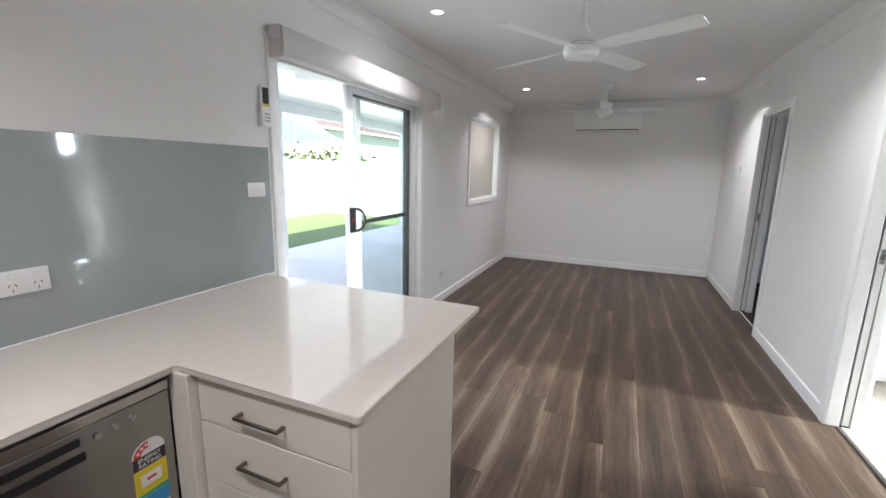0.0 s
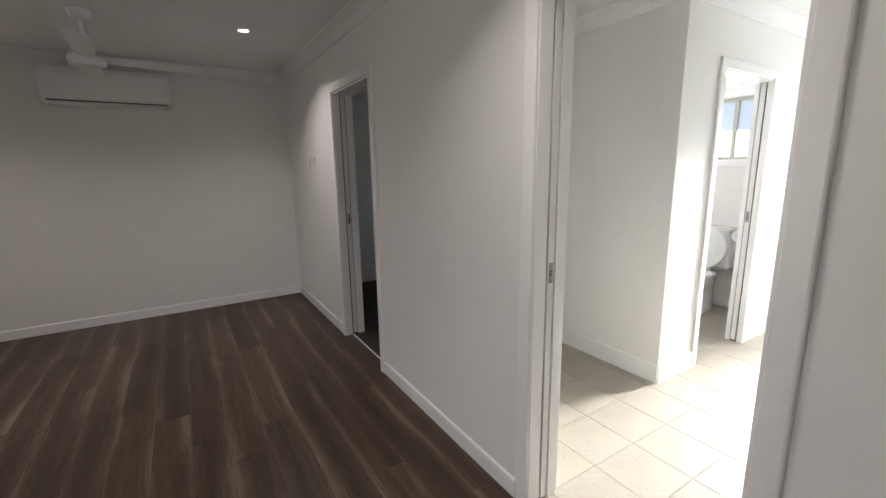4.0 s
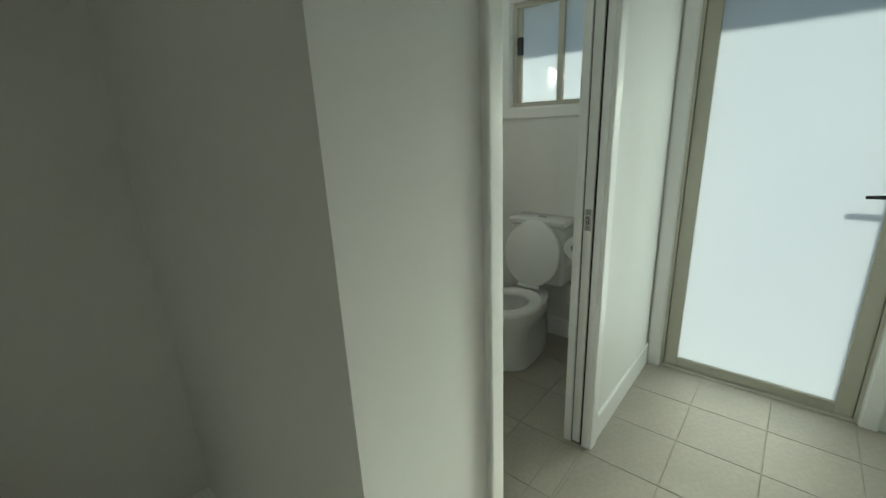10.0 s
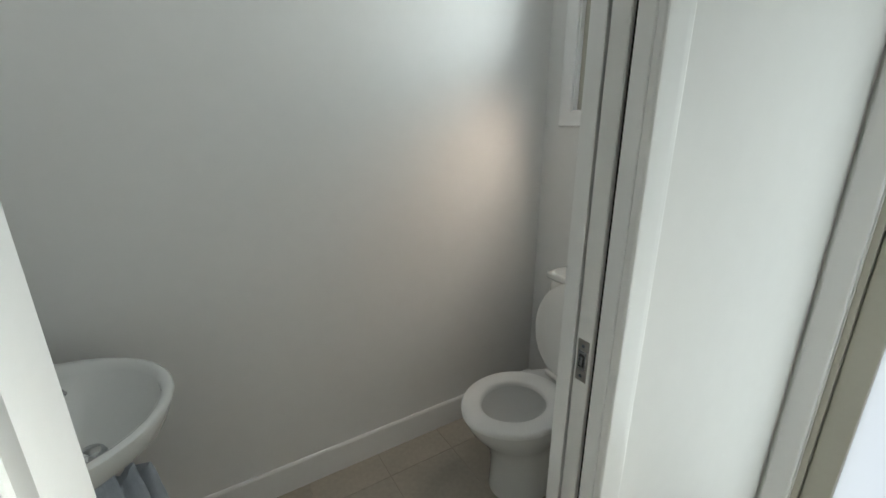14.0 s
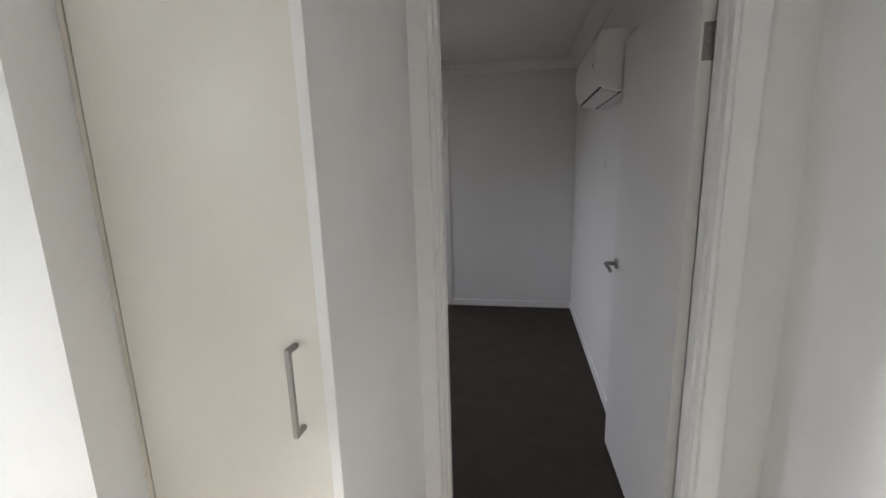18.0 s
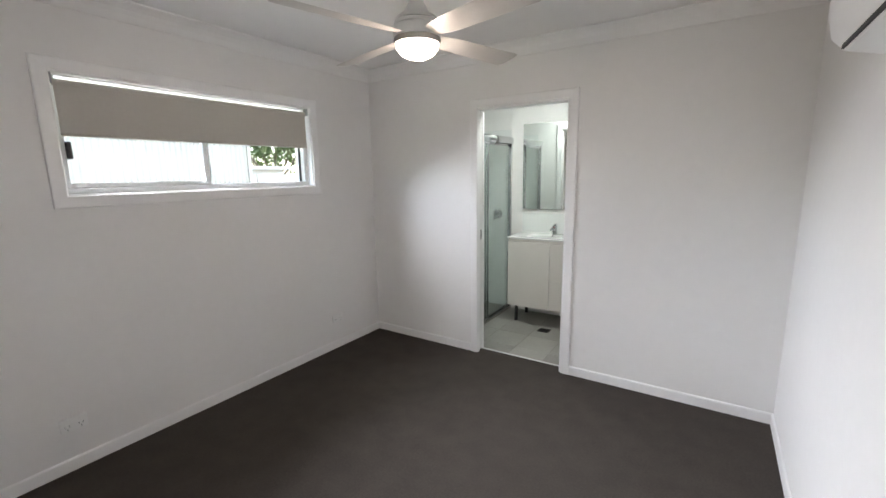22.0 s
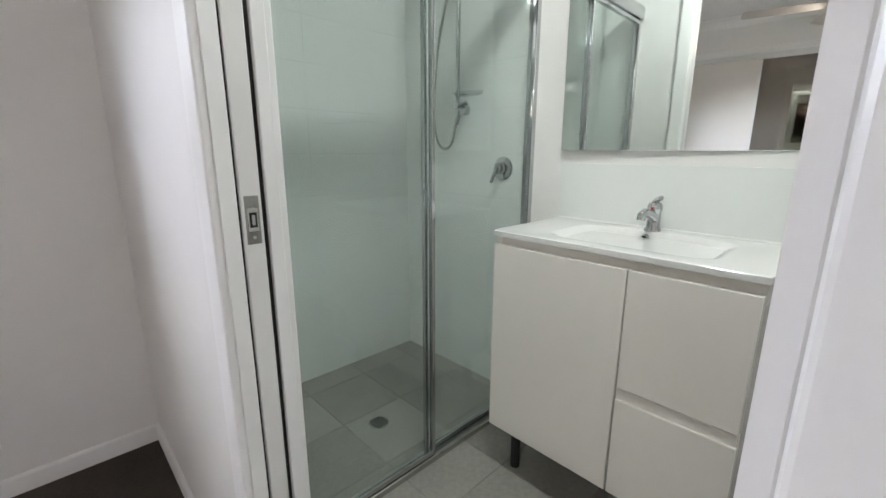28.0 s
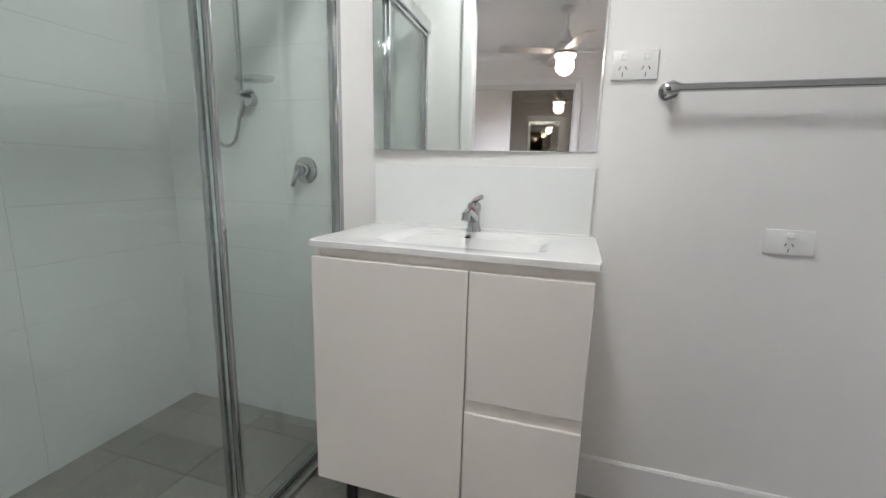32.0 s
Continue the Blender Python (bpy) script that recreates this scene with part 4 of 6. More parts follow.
part("grip", bm, BLACK, hd)
part("lock_snib", B(XW - 0.026, XW - 0.018, -0.474, -0.465, 1.065, 1.1, bevel=0.002), RED, hd)
part("lock_cylinder", R((XW - 0.026, -0.447, 1.035), (XW - 0.014, -0.447, 1.035), 0.009), STEEL, hd)
part("latch_pin", B(XW - 0.06, XW - 0.045, -0.511, -0.503, 1.0, 1.12), STEEL, inner)

lamp_area("slider_sky", look((XW - 0.145, -0.3, 1.0), (0, -0.3, 0.8)), 1.6, 1.85, SLIDER_SKY_W, (0.97, 0.99, 1.0))
# living room window with closed blind
lw = thing("living_window", (XW, 2.6, 1.085), "white framed window behind a closed beige roller blind", "window")
part("window_frame", B(XW - 0.15, XW - 0.1, 1.985, 3.2, 1.085, 1.12), ALU, lw)
part("window_frame", B(XW - 0.15, XW - 0.1, 1.985, 3.2, 2.086, 2.1), ALU, lw)
part("window_frame", B(XW - 0.15, XW - 0.1, 1.985, 2.02, 1.12, 2.086), ALU, lw)
part("window_frame", B(XW - 0.15, XW - 0.1, 3.185, 3.2, 1.12, 2.086), ALU, lw)
part("mullion", B(XW - 0.14, XW - 0.11, 2.575, 2.61, 1.12, 2.086), ALU, lw)
g = part("pane", B(XW - 0.127, XW - 0.123, 2.02, 3.185, 1.12, 2.086), GLASS, lw)
g.visible_shadow = False
lb = thing("closed_blind", (XW - 0.04, 2.6, 1.1), "beige fabric roller blind pulled fully down", "blind")
part("fabric", B(XW - 0.045, XW - 0.043, 2.005, 3.15, 1.105, 2.045), BLIND, lb)
part("bottom_bar", B(XW - 0.052, XW - 0.037, 2.005, 3.15, 1.095, 1.112, bevel=0.004), BLIND, lb)
part("roller", R((XW - 0.055, 1.99, 2.045), (XW - 0.055, 3.195, 2.045), 0.018), BLIND, lb)

# ---- laundry nook ----
tub = thing("laundry_tub", (0.38, 1.03, 0), "white laundry cabinet with a stainless steel trough and mixer", "laundry tub")
TX0, TX1, TY0, TY1 = 0.235, 0.692, 0.765, 1.31
bm = B(TX0 + 0.006, TX1 - 0.008, TY0 + 0.012, TY1 - 0.01, 0.03, 0.672, bevel=0.006, seg=2)
part("cabinet", bm, PLASTIC, tub)
for q in ((TX0 + 0.006, TX1 - 0.008, TY0 + 0.012, TY0 + 0.03), (TX0 + 0.006, TX1 - 0.008, TY1 - 0.028, TY1 - 0.01), (TX0 + 0.006, TX0 + 0.02, TY0 + 0.03, TY1 - 0.028), (TX1 - 0.022, TX1 - 0.008, TY0 + 0.03, TY1 - 0.028)):
    part("top_rail", B(*q, 0.6735, 0.872, bevel=0.001), PLASTIC, tub)
part("front_panel", B(TX0 + 0.006, TX1 - 0.008, TY0 + 0.0114, TY0 + 0.0119, 0.03, 0.872), PLASTIC, tub)
tb = on("x", TY0 + 0.012, -1)
door_pts = [(x + 0.028 * math.cos(a), z + 0.028 * math.sin(a)) for x, z, q in ((0.61, 0.629, 0), (0.32, 0.629, 1), (0.32, 0.128, 2), (0.61, 0.128, 3)) for a in (math.pi * (q / 2 + k / 10) for k in range(6))]
bm = bmesh.new()
loft(bm, [[(x, TY0 + 0.0125, z) for x, z in door_pts], [(x, TY0 + 0.009, z) for x, z in door_pts]])
gap_pts = [((x - 0.465) * 1.01 + 0.465, (z - 0.385) * 1.006 + 0.385) for x, z in door_pts]
part("door_gap", loft(bmesh.new(), [[(x, TY0 + 0.0125, z) for x, z in gap_pts], [(x, TY0 + 0.011, z) for x, z in gap_pts]]), INK, tub, "dark gap round the cabinet door")
part("door", bm, PLASTIC, tub)
part("door_grip", tb(0.608, 0.622, 0.002, 0.012, 0.35, 0.42, bevel=0.003), PLASTIC, tub)


def oval(cx, cy, rx, ry, z, n=40, p=3.2):
    """A rounded rectangle, as a ring of points."""
    out = []
    for k in range(n):
        a = 2 * math.pi * k / n
        c, s = math.cos(a), math.sin(a)
        r = (abs(c) ** p + abs(s) ** p) ** (-1 / p)
        out.append((cx + rx * r * c, cy + ry * r * s, z))
    return out


bm = bmesh.new()
cx, cy = 0.4635, 1.015
rect = []
for x, y, z in oval(cx, cy, 1, 1, 0.9):
    dx, dy = x - cx, y - cy
    q = max(abs(dx), abs(dy))
    rect.append((cx + dx / q * 0.2285, cy + dy / q * 0.2725 + 0.0225, 0.9))
skirt = [(x, y, 0.868) for x, y, z in rect]
rings = [skirt, rect, oval(cx, cy, 0.2, 0.2, 0.9), oval(cx, cy, 0.193, 0.193, 0.892), oval(cx, cy, 0.184, 0.18, 0.8), oval(cx, cy, 0.165, 0.158, 0.715), oval(cx, cy, 0.135, 0.128, 0.7), oval(cx, cy, 0.03, 0.03, 0.694)]
loft(bm, rings, (False, True))
bowl = part("trough", bm, TROUGH, tub, "stainless steel trough with rounded corners", soft=60)
part("waste", Lz([(0, 0.6965), (0.026, 0.6965), (0.03, 0.695), (0.03, 0.69), (0, 0.69)], Matrix.Translation((cx, cy, 0)), 20), CHROME, bowl)
part("bypass_cap", Lz([(0, 0.905), (0.014, 0.905), (0.016, 0.91), (0.026, 0.91), (0.028, 0.9), (0, 0.9)], Matrix.Translation((0.645, 1.265, 0)), 20), BLACK, tub, "black rinse bypass cap")
mx = part("mixer", Lz([(0, 0.9), (0.03, 0.9), (0.03, 0.906), (0.022, 0.915), (0.021, 0.985), (0.024, 0.99), (0.022, 1.02), (0.01, 1.03), (0, 1.03)], Matrix.Translation((0.3, 1.268, 0)), 20), CHROME, tub, "chrome mixer tap with a swivel spout")
part("spout", T([(0.3, 1.262, 0.935), (0.32, 1.245, 0.975), (0.35, 1.225, 1.01), (0.372, 1.21, 1.022), (0.386, 1.2, 1.018), (0.39, 1.197, 0.997)], [0.014, 0.012, 0.011, 0.011, 0.013, 0.013], 12), CHROME, mx)
part("lever", T([(0.3, 1.268, 1.025), (0.315, 1.255, 1.045), (0.352, 1.228, 1.058)], [0.008, 0.006, 0.005], 8), CHROME, mx)
part("inlet_hose", T([(0.24, 1.2, 0.86), (0.222, 1.05, 0.75), (0.218, 0.95, 0.6)], 0.008), GREYPL, tub)
ts = thing("tub_splashback", (0.37, 1.31, 0.9), "white tiled splashback strip above the laundry tub", "splashback")
for k in range(2):
    part("tile", B(0.192 + k * 0.212, 0.402 + k * 0.212, 1.306, 1.3138, 0.905, 1.035, bevel=0.001), WTILE, ts)
power_point("x", 1.314, -1, 0.93, 1.378, label="white double power point in the laundry nook")

# ---- hall ----
ed = thing("entry_door", (XE + 0.06, -0.2, 0), "beige framed door with a full frosted glass panel", "door")
DX0, DX1 = 3.577, 3.617
G0, G1, GZ0, GZ1 = -0.541, 0.137, 0.066, 1.98
part("leaf_frame", B(DX0, DX1, G1, G1 + 0.066, 0.012, 2.05, bevel=0.003), BEIGE, ed)
part("stile", B(DX0, DX1, G0 - 0.068, G0, 0.012, 2.05, bevel=0.003), BEIGE, ed)
part("bottom_rail", B(DX0, DX1, G0, G1, 0.012, GZ0, bevel=0.003), BEIGE, ed)
part("top_rail", B(DX0, DX1, G0, G1, GZ1, 2.05, bevel=0.003), BEIGE, ed)
part("pane", B(3.594, 3.6, G0 - 0.008, G1 + 0.008, GZ0 - 0.008, GZ1 + 0.008), FROST, ed, "frosted white glass")
part("door_frame", B(3.563, 3.72, 0.205, 0.224, 0, 2.075), BEIGE, ed)
part("door_frame", B(3.563, 3.72, -0.63, -0.611, 0, 2.075), BEIGE, ed)
part("door_frame", B(3.563, 3.72, -0.611, 0.205, 2.053, 2.078), BEIGE, ed)
part("sill", B(3.55, 3.75, -0.611, 0.205, -0.005, 0.011, bevel=0.003), BEIGE, ed)
for xf, s in ((DX0, -1), (DX1, 1)):
    h = part("handle_plate", B(xf, xf + s * 0.009, -0.598, -0.571, 0.95, 1.12, bevel=0.004, seg=2), BLACK, ed, "black lever handle on a long plate")
    part("lever", T([(xf + s * 0.006, -0.585, 1.06), (xf + s * 0.048, -0.585, 1.06), (xf + s * 0.055, -0.575, 1.061), (xf + s * 0.055, -0.5, 1.058), (xf + s * 0.052, -0.465, 1.055)], [0.011, 0.009, 0.009, 0.008, 0.007], 10), BLACK, h)
    part("key_cylinder", R((xf, -0.585, 0.992), (xf + s * 0.012, -0.585, 0.992), 0.008), STEEL, h)
mbx = thing("switchboard_box", (2.115, HS, 1.33), "white curved electrical switchboard cover on the hall wall", "switchboard")
sh = on("x", HS, 1)


def bulge(s0, s1, z0, z1, d0, sag, n=9, base=0.0):
    """A plate that bows out from the wall in its height, thickest in the middle."""
    rings = []
    for k in range(n):
        z = z0 + (z1 - z0) * k / (n - 1)
        q = 1 - (2 * k / (n - 1) - 1) ** 2
        d = d0 + sag * q
        e = 0.004
        rings.append([(s0, HS + base, z), (s0, HS + d - e, z), (s0 + e, HS + d, z), (s1 - e, HS + d, z), (s1, HS + d - e, z), (s1, HS + base, z)])
    return loft(bmesh.new(), rings)


part("cover", bulge(1.953, 2.277, 1.333, 1.586, 0.012, 0.034), PLASTIC, mbx, soft=30)
part("flap_gap", bulge(1.981, 2.257, 1.3985, 1.5125, 0.0398, 0.0078, base=0.01), INK, mbx, "dark gap round the flap")
part("flap", bulge(1.9845, 2.2535, 1.4005, 1.508, 0.0425, 0.0095, base=0.012), PLASTIC, mbx, soft=30)
part("finger_notch", R((2.115, HS + 0.03, 1.396), (2.115, HS + 0.0395, 1.396), 0.02, seg=20), PLASTIC, mbx, "round finger notch under the flap")
wall_switch("x", HS, 1, 2.998, 1.376, w=0.1, h=0.072)

# linen cupboard
lc = thing("linen_cupboard", (1.42, -1.1, 0), "tall glossy cream linen cupboard with one bar handle", "cupboard")
part("body", B(1.214, 1.634, -1.43, -0.85, 0.0, 2.47), CABINET, lc)
part("side_panel", B(1.193, 1.2135, -1.438, -0.815, 0.0, 2.485, bevel=0.001), WALL, lc, "white painted side panel")
d = part("door", B(1.216, 1.62, -0.848, -0.83, 0.12, 2.36, bevel=0.0015), CREAMCAB, lc)
drop_handle(d, "x", -0.83, 1, 1.266, 0, 1.05, length_vertical=0.168)
part("kickboard", B(1.214, 1.634, -0.87, -0.854, 0.0, 0.115), CABINET, lc)
part("stile", B(1.623, 1.634, -0.848, -0.83, 0.0, 2.47), CABINET, lc)
part("top_panel", B(1.2145, 1.623, -0.848, -0.831, 2.364, 2.47), CABINET, lc)

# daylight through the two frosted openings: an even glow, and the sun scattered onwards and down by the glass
lamp_area("entry_door_sky", look((3.568, -0.2, 1.02), (0, -0.2, 1.02)), 0.62, 1.85, ENTRY_SKY_W, (0.88, 1.0, 0.97))
for z in (0.7, 1.05, 1.4):
    lamp_area("entry_door_sun", look((3.52, -0.14, z), (0, -0.06, z - 0.9)), 0.44, 0.38, ENTRY_SUN_W / 3, (0.95, 1.0, 0.95), 44)
for z in (0.35, 0.8, 1.25, 1.7):
    lamp_area("entry_door_sun", look((3.47, -0.2, z), (1.47, -0.15, z - 1.6)), 0.58, 0.28, ENTRY_SUN_W * 0.03, (1.0, 0.97, 0.9), 80)
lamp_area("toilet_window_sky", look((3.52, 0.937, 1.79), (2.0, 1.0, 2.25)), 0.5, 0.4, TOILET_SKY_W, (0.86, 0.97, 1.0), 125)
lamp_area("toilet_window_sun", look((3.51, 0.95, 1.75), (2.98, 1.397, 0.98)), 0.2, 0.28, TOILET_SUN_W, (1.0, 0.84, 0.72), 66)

# ---- toilet room ----
tw = thing("toilet_window", (XE + 0.1, 0.94, 1.497), "small white aluminium sliding window with frosted glass", "window")
WX0, WX1 = 3.575, 3.64
for q in ((0.64, 1.235, 1.497, 1.525), (0.64, 1.235, 2.06, 2.09), (0.64, 0.668, 1.525, 2.06), (1.207, 1.235, 1.525, 2.06)):
    part("window_frame", B(WX0, WX1, *q, bevel=0.002), BEIGE, tw)
part("mullion", B(WX0 + 0.005, WX1 - 0.01, 0.905, 0.94, 1.525, 2.06, bevel=0.002), BEIGE, tw)
part("sash", B(WX0 + 0.01, WX0 + 0.03, 1.18, 1.206, 1.525, 2.06, bevel=0.002), BEIGE, tw)
part("latch", B(WX0 - 0.012, WX0 + 0.012, 1.165, 1.2, 1.8, 1.9, bevel=0.005, seg=2), BLACK, tw, "black sash latch")
part("pane", B(3.603, 3.607, 0.668, 1.207, 1.525, 2.06), FROST, tw, "frosted glass")
wl = thing("window_lining", (XE, 0.94, 1.497), "white painted window reveal", "window trim", kind="structure")
for q in ((0.638, 1.237, 1.49, 1.499), (0.638, 1.237, 2.088, 2.097), (0.636, 0.642, 1.499, 2.088), (1.233, 1.239, 1.499, 2.088)):
    part("reveal_board", B(XE - 0.002, 3.576, *q), TRIM, wl)

to = thing("toilet", (3.2, 0.945, 0), "white ceramic toilet with the lid up", "toilet")
TY = 0.945


def seat_ring(rx0, rx1, ry, z, x0=3.02, n=36):
    """An egg outline: rx0 towards the room, rx1 towards the wall."""
    return [(x0 + 0.03 + (rx1 if math.cos(a) > 0 else rx0) * math.cos(a), TY + ry * math.sin(a) * (1 - 0.1 * (math.cos(a) < 0) * abs(math.cos(a)) ** 3), z) for a in (2 * math.pi * k / n for k in range(n))]


rings = [seat_ring(0.13, 0.42, 0.12, 0.0, 3.06), seat_ring(0.125, 0.42, 0.115, 0.1, 3.06), seat_ring(0.125, 0.42, 0.115, 0.2, 3.05), seat_ring(0.16, 0.42, 0.14, 0.27, 3.04), seat_ring(0.2, 0.4, 0.17, 0.33, 3.03), seat_ring(0.215, 0.36, 0.18, 0.38, 3.02), seat_ring(0.215, 0.36, 0.18, 0.395, 3.02),
         seat_ring(0.16, 0.16, 0.125, 0.395, 3.02), seat_ring(0.14, 0.14, 0.11, 0.34, 3.02), seat_ring(0.09, 0.1, 0.08, 0.26, 3.04), seat_ring(0.04, 0.04, 0.04, 0.22, 3.06)]
part("bowl", loft(bmesh.new(), rings), CERAMIC, to, soft=60)
s_out, s_in = (0.225, 0.21, 0.188), (0.145, 0.125, 0.115)
rings = [seat_ring(*s_out, 0.398), seat_ring(*s_out, 0.412), seat_ring(s_out[0] - 0.01, s_out[1] - 0.008, s_out[2] - 0.01, 0.422), seat_ring(s_in[0] + 0.01, s_in[1] + 0.008, s_in[2] + 0.01, 0.421), seat_ring(*s_in, 0.412), seat_ring(*s_in, 0.398)]
bm = loft(bmesh.new(), rings + rings[:1], (False, False))
bmesh.ops.remove_doubles(bm, verts=bm.verts, dist=1e-5)
part("seat", bm, PLASTIC, to, "white plastic seat ring", soft=60)
bm = bmesh.new()
lid = []
for o, s in ((0.0, 1.0), (0.014, 1.0), (0.02, 0.96)):
    ring = []
    for k in range(36):
        a = 2 * math.pi * k / 36
        v = 0.205 * math.sin(a) if math.sin(a) > 0 else 0.2 * math.sin(a)
        u = 0.185 * math.cos(a) * (1 - 0.08 * max(0, math.sin(a)) ** 3)
        zz = 0.63 + v * s
        ring.append((3.3 - o + (zz - 0.43) * 0.16, TY + u * s, zz))
    lid.append(ring)
part("lid", loft(bm, lid), PLASTIC, to, "raised oval lid", soft=60)
part("hinge", R((3.285, TY - 0.07, 0.425), (3.285, TY + 0.07, 0.425), 0.012), PLASTIC, to)
part("cistern", B(3.37, XE - 0.002, TY - 0.185, TY + 0.185, 0.42, 0.8, bevel=0.03, seg=4), CERAMIC, to)
part("cistern_lid", B(3.36, XE - 0.001, TY - 0.192, TY + 0.192, 0.8, 0.835, bevel=0.012, seg=3), CERAMIC, to)
for k in (-1, 1):
    part("flush_button", R((3.455, TY + k * 0.014, 0.834), (3.455, TY + k * 0.014, 0.842), 0.016), CHROME, to)
part("inlet_valve", R((XE - 0.05, TY - 0.24, 0.2), (XE, TY - 0.24, 0.2), 0.014), CHROME, to)
part("inlet_hose", T([(XE - 0.04, TY - 0.24, 0.2), (XE - 0.04, TY - 0.23, 0.3), (XE - 0.06, TY - 0.18, 0.43)], 0.006), STEEL, to)
tp = thing("toilet_roll_holder", (2.95, HN + 0.11, 0.86), "chrome toilet roll holder with a white paper roll", "toilet roll")
part("wall_rose", R((3.0, HN + 0.11, 0.9), (3.0, HN + 0.118, 0.9), 0.024), CHROME, tp)
part("arm", T([(3.0, HN + 0.112, 0.9), (3.0, HN + 0.18, 0.9), (2.99, HN + 0.19, 0.87), (2.86, HN + 0.19, 0.865)], 0.006), CHROME, tp)
bm = Lz([(0.02, -0.05), (0.054, -0.05), (0.054, 0.05), (0.02, 0.05), (0.02, -0.05)], Matrix.Translation((2.925, HN + 0.19, 0.85)) @ Matrix.Rotation(radians(90), 4, "Y"), 28)
part("paper_roll", bm, TOWELPAPER, tp, "white toilet paper roll")
part("hanging_sheet", B(2.875, 2.975, HN + 0.2425, HN + 0.2435, 0.74, 0.85), TOWELPAPER, tp)

# wall basin
ba = thing("wall_basin", (1.61, 1.05, 0.83), "white ceramic half-oval wall basin with a chrome mixer", "basin")
BYC = 1.04


def half(r, ry, z, x0=1.607, n=18, flat=0.0):
    """A half oval against the wall, as a closed ring."""
    out = []
    for k in range(n + 1):
        a = -math.pi / 2 + math.pi * k / n
        out.append((x0 + flat + r * math.cos(a) ** 0.8 if math.cos(a) > 1e-6 else x0 + flat, BYC + ry * math.sin(a), z))
    out += [(x0, BYC + ry, z), (x0, BYC - ry, z)]
    return out


rings = [half(0.175, 0.12, 0.655), half(0.27, 0.19, 0.7), half(0.352, 0.25, 0.76), half(0.372, 0.275, 0.81), half(0.376, 0.28, 0.825), half(0.368, 0.272, 0.832)]
inn = []
for r, ry, z, x0 in ((0.268, 0.238, 0.828, 1.69), (0.252, 0.22, 0.81, 1.7), (0.235, 0.17, 0.75, 1.715), (0.13, 0.1, 0.71, 1.735), (0.04, 0.03, 0.703, 1.78)):
    ring = [(x0 + r * (max(math.cos(a), 0) ** 0.8), BYC + ry * math.sin(a), z) for a in (-math.pi / 2 + math.pi * k / 18 for k in range(19))]
    inn.append(ring + [(x0 - 0.005, BYC + ry * 0.6, z), (x0 - 0.005, BYC - ry * 0.6, z)])
part("bowl", loft(bmesh.new(), rings + inn), CERAMIC, ba, soft=65)
part("pedestal_shroud", loft(bmesh.new(), [half(0.1, 0.07, 0.45), half(0.13, 0.09, 0.62), half(0.16, 0.11, 0.68)]), CERAMIC, ba, soft=60)
part("overflow", R((1.703, BYC, 0.785), (1.712, BYC, 0.783), 0.013), CHROME, ba, "round chrome overflow ring")
part("waste", Lz([(0, 0.722), (0.02, 0.722), (0.026, 0.718), (0.032, 0.706), (0, 0.706)], Matrix.Translation((1.795, BYC - 0.01, 0)), 24), CHROME, ba, "chrome pop-up waste")
bt = part("mixer", Lz([(0, 0.83), (0.026, 0.83), (0.024, 0.84), (0.021, 0.9), (0.018, 0.925), (0, 0.93)], Matrix.Translation((1.65, BYC, 0)), 20), CHROME, ba, "chrome basin mixer")
part("spout", T([(1.655, BYC, 0.87), (1.72, BYC, 0.895), (1.765, BYC, 0.893), (1.775, BYC, 0.872)], [0.014, 0.012, 0.012, 0.012], 12), CHROME, bt)
part("lever", T([(1.65, BYC, 0.93), (1.69, BYC, 0.95), (1.745, BYC, 0.972)], [0.011, 0.008, 0.008], 10), CHROME, bt)
tr = thing("bottle_trap", (1.72, BYC, 0.4), "white plastic waste trap under the basin", "pipe")
part("pipe", T([(1.75, BYC, 0.68), (1.75, BYC, 0.5), (1.74, BYC, 0.46), (1.69, BYC, 0.46), (1.608, BYC, 0.47)], 0.02, 12), PLASTIC, tr)
rag = thing("cleaning_cloth", (1.79, 1.1, 0.35), "blue-grey towel hanging over the pipe under the basin", "cloth")
random.seed(5)
for cx0, cy0, w, z1, z0, ph in ((1.79, 1.0, 0.17, 0.67, 0.24, 0.0), (1.815, 1.09, 0.15, 0.58, 0.3, 1.3), (1.845, 1.15, 0.11, 0.53, 0.33, 2.4)):
    bm = bmesh.new()
    rings = []
    for k in range(9):
        q = k / 8
        z = z1 + (z0 - z1) * q
        ring = []
        for j in range(28):
            a = 2 * math.pi * j / 28
            r = 1 + 0.22 * math.sin(3 * a + ph + 2 * q) + 0.12 * math.sin(7 * a + 5 * q)
            ring.append((cx0 + 0.05 * math.cos(a) * r * (0.6 + 0.6 * q), cy0 + w * 0.5 * math.sin(a) * r * (0.35 + 0.75 * q), z + 0.02 * math.sin(2 * a + ph)))
        rings.append(ring)
    part("fold", loft(bm, rings), TOWEL, rag, soft=70)
part("hem", T([(1.815, 1.06, 0.5), (1.825, 1.1, 0.53), (1.83, 1.15, 0.5), (1.84, 1.175, 0.42), (1.835, 1.18, 0.33)], 0.014, 8), TOWELPAPER, rag, "pale edge of the cloth")
fw = thing("floor_waste", (2.42, 0.94, 0), "round chrome floor waste grate", "drain")
part("grate", Lz([(0, 0.002), (0.045, 0.002), (0.05, 0.0), (0, 0.0)], Matrix.Translation((2.42, 0.94, 0)), 28), STEEL, fw)
for k in range(-3, 4):
    h = 0.04 * math.sqrt(1 - (k / 4.2) ** 2)
    part("slot", B(2.42 + k * 0.011 - 0.003, 2.42 + k * 0.011 + 0.003, 0.94 - h, 0.94 + h, 0.0015, 0.0026), BLACK, fw)

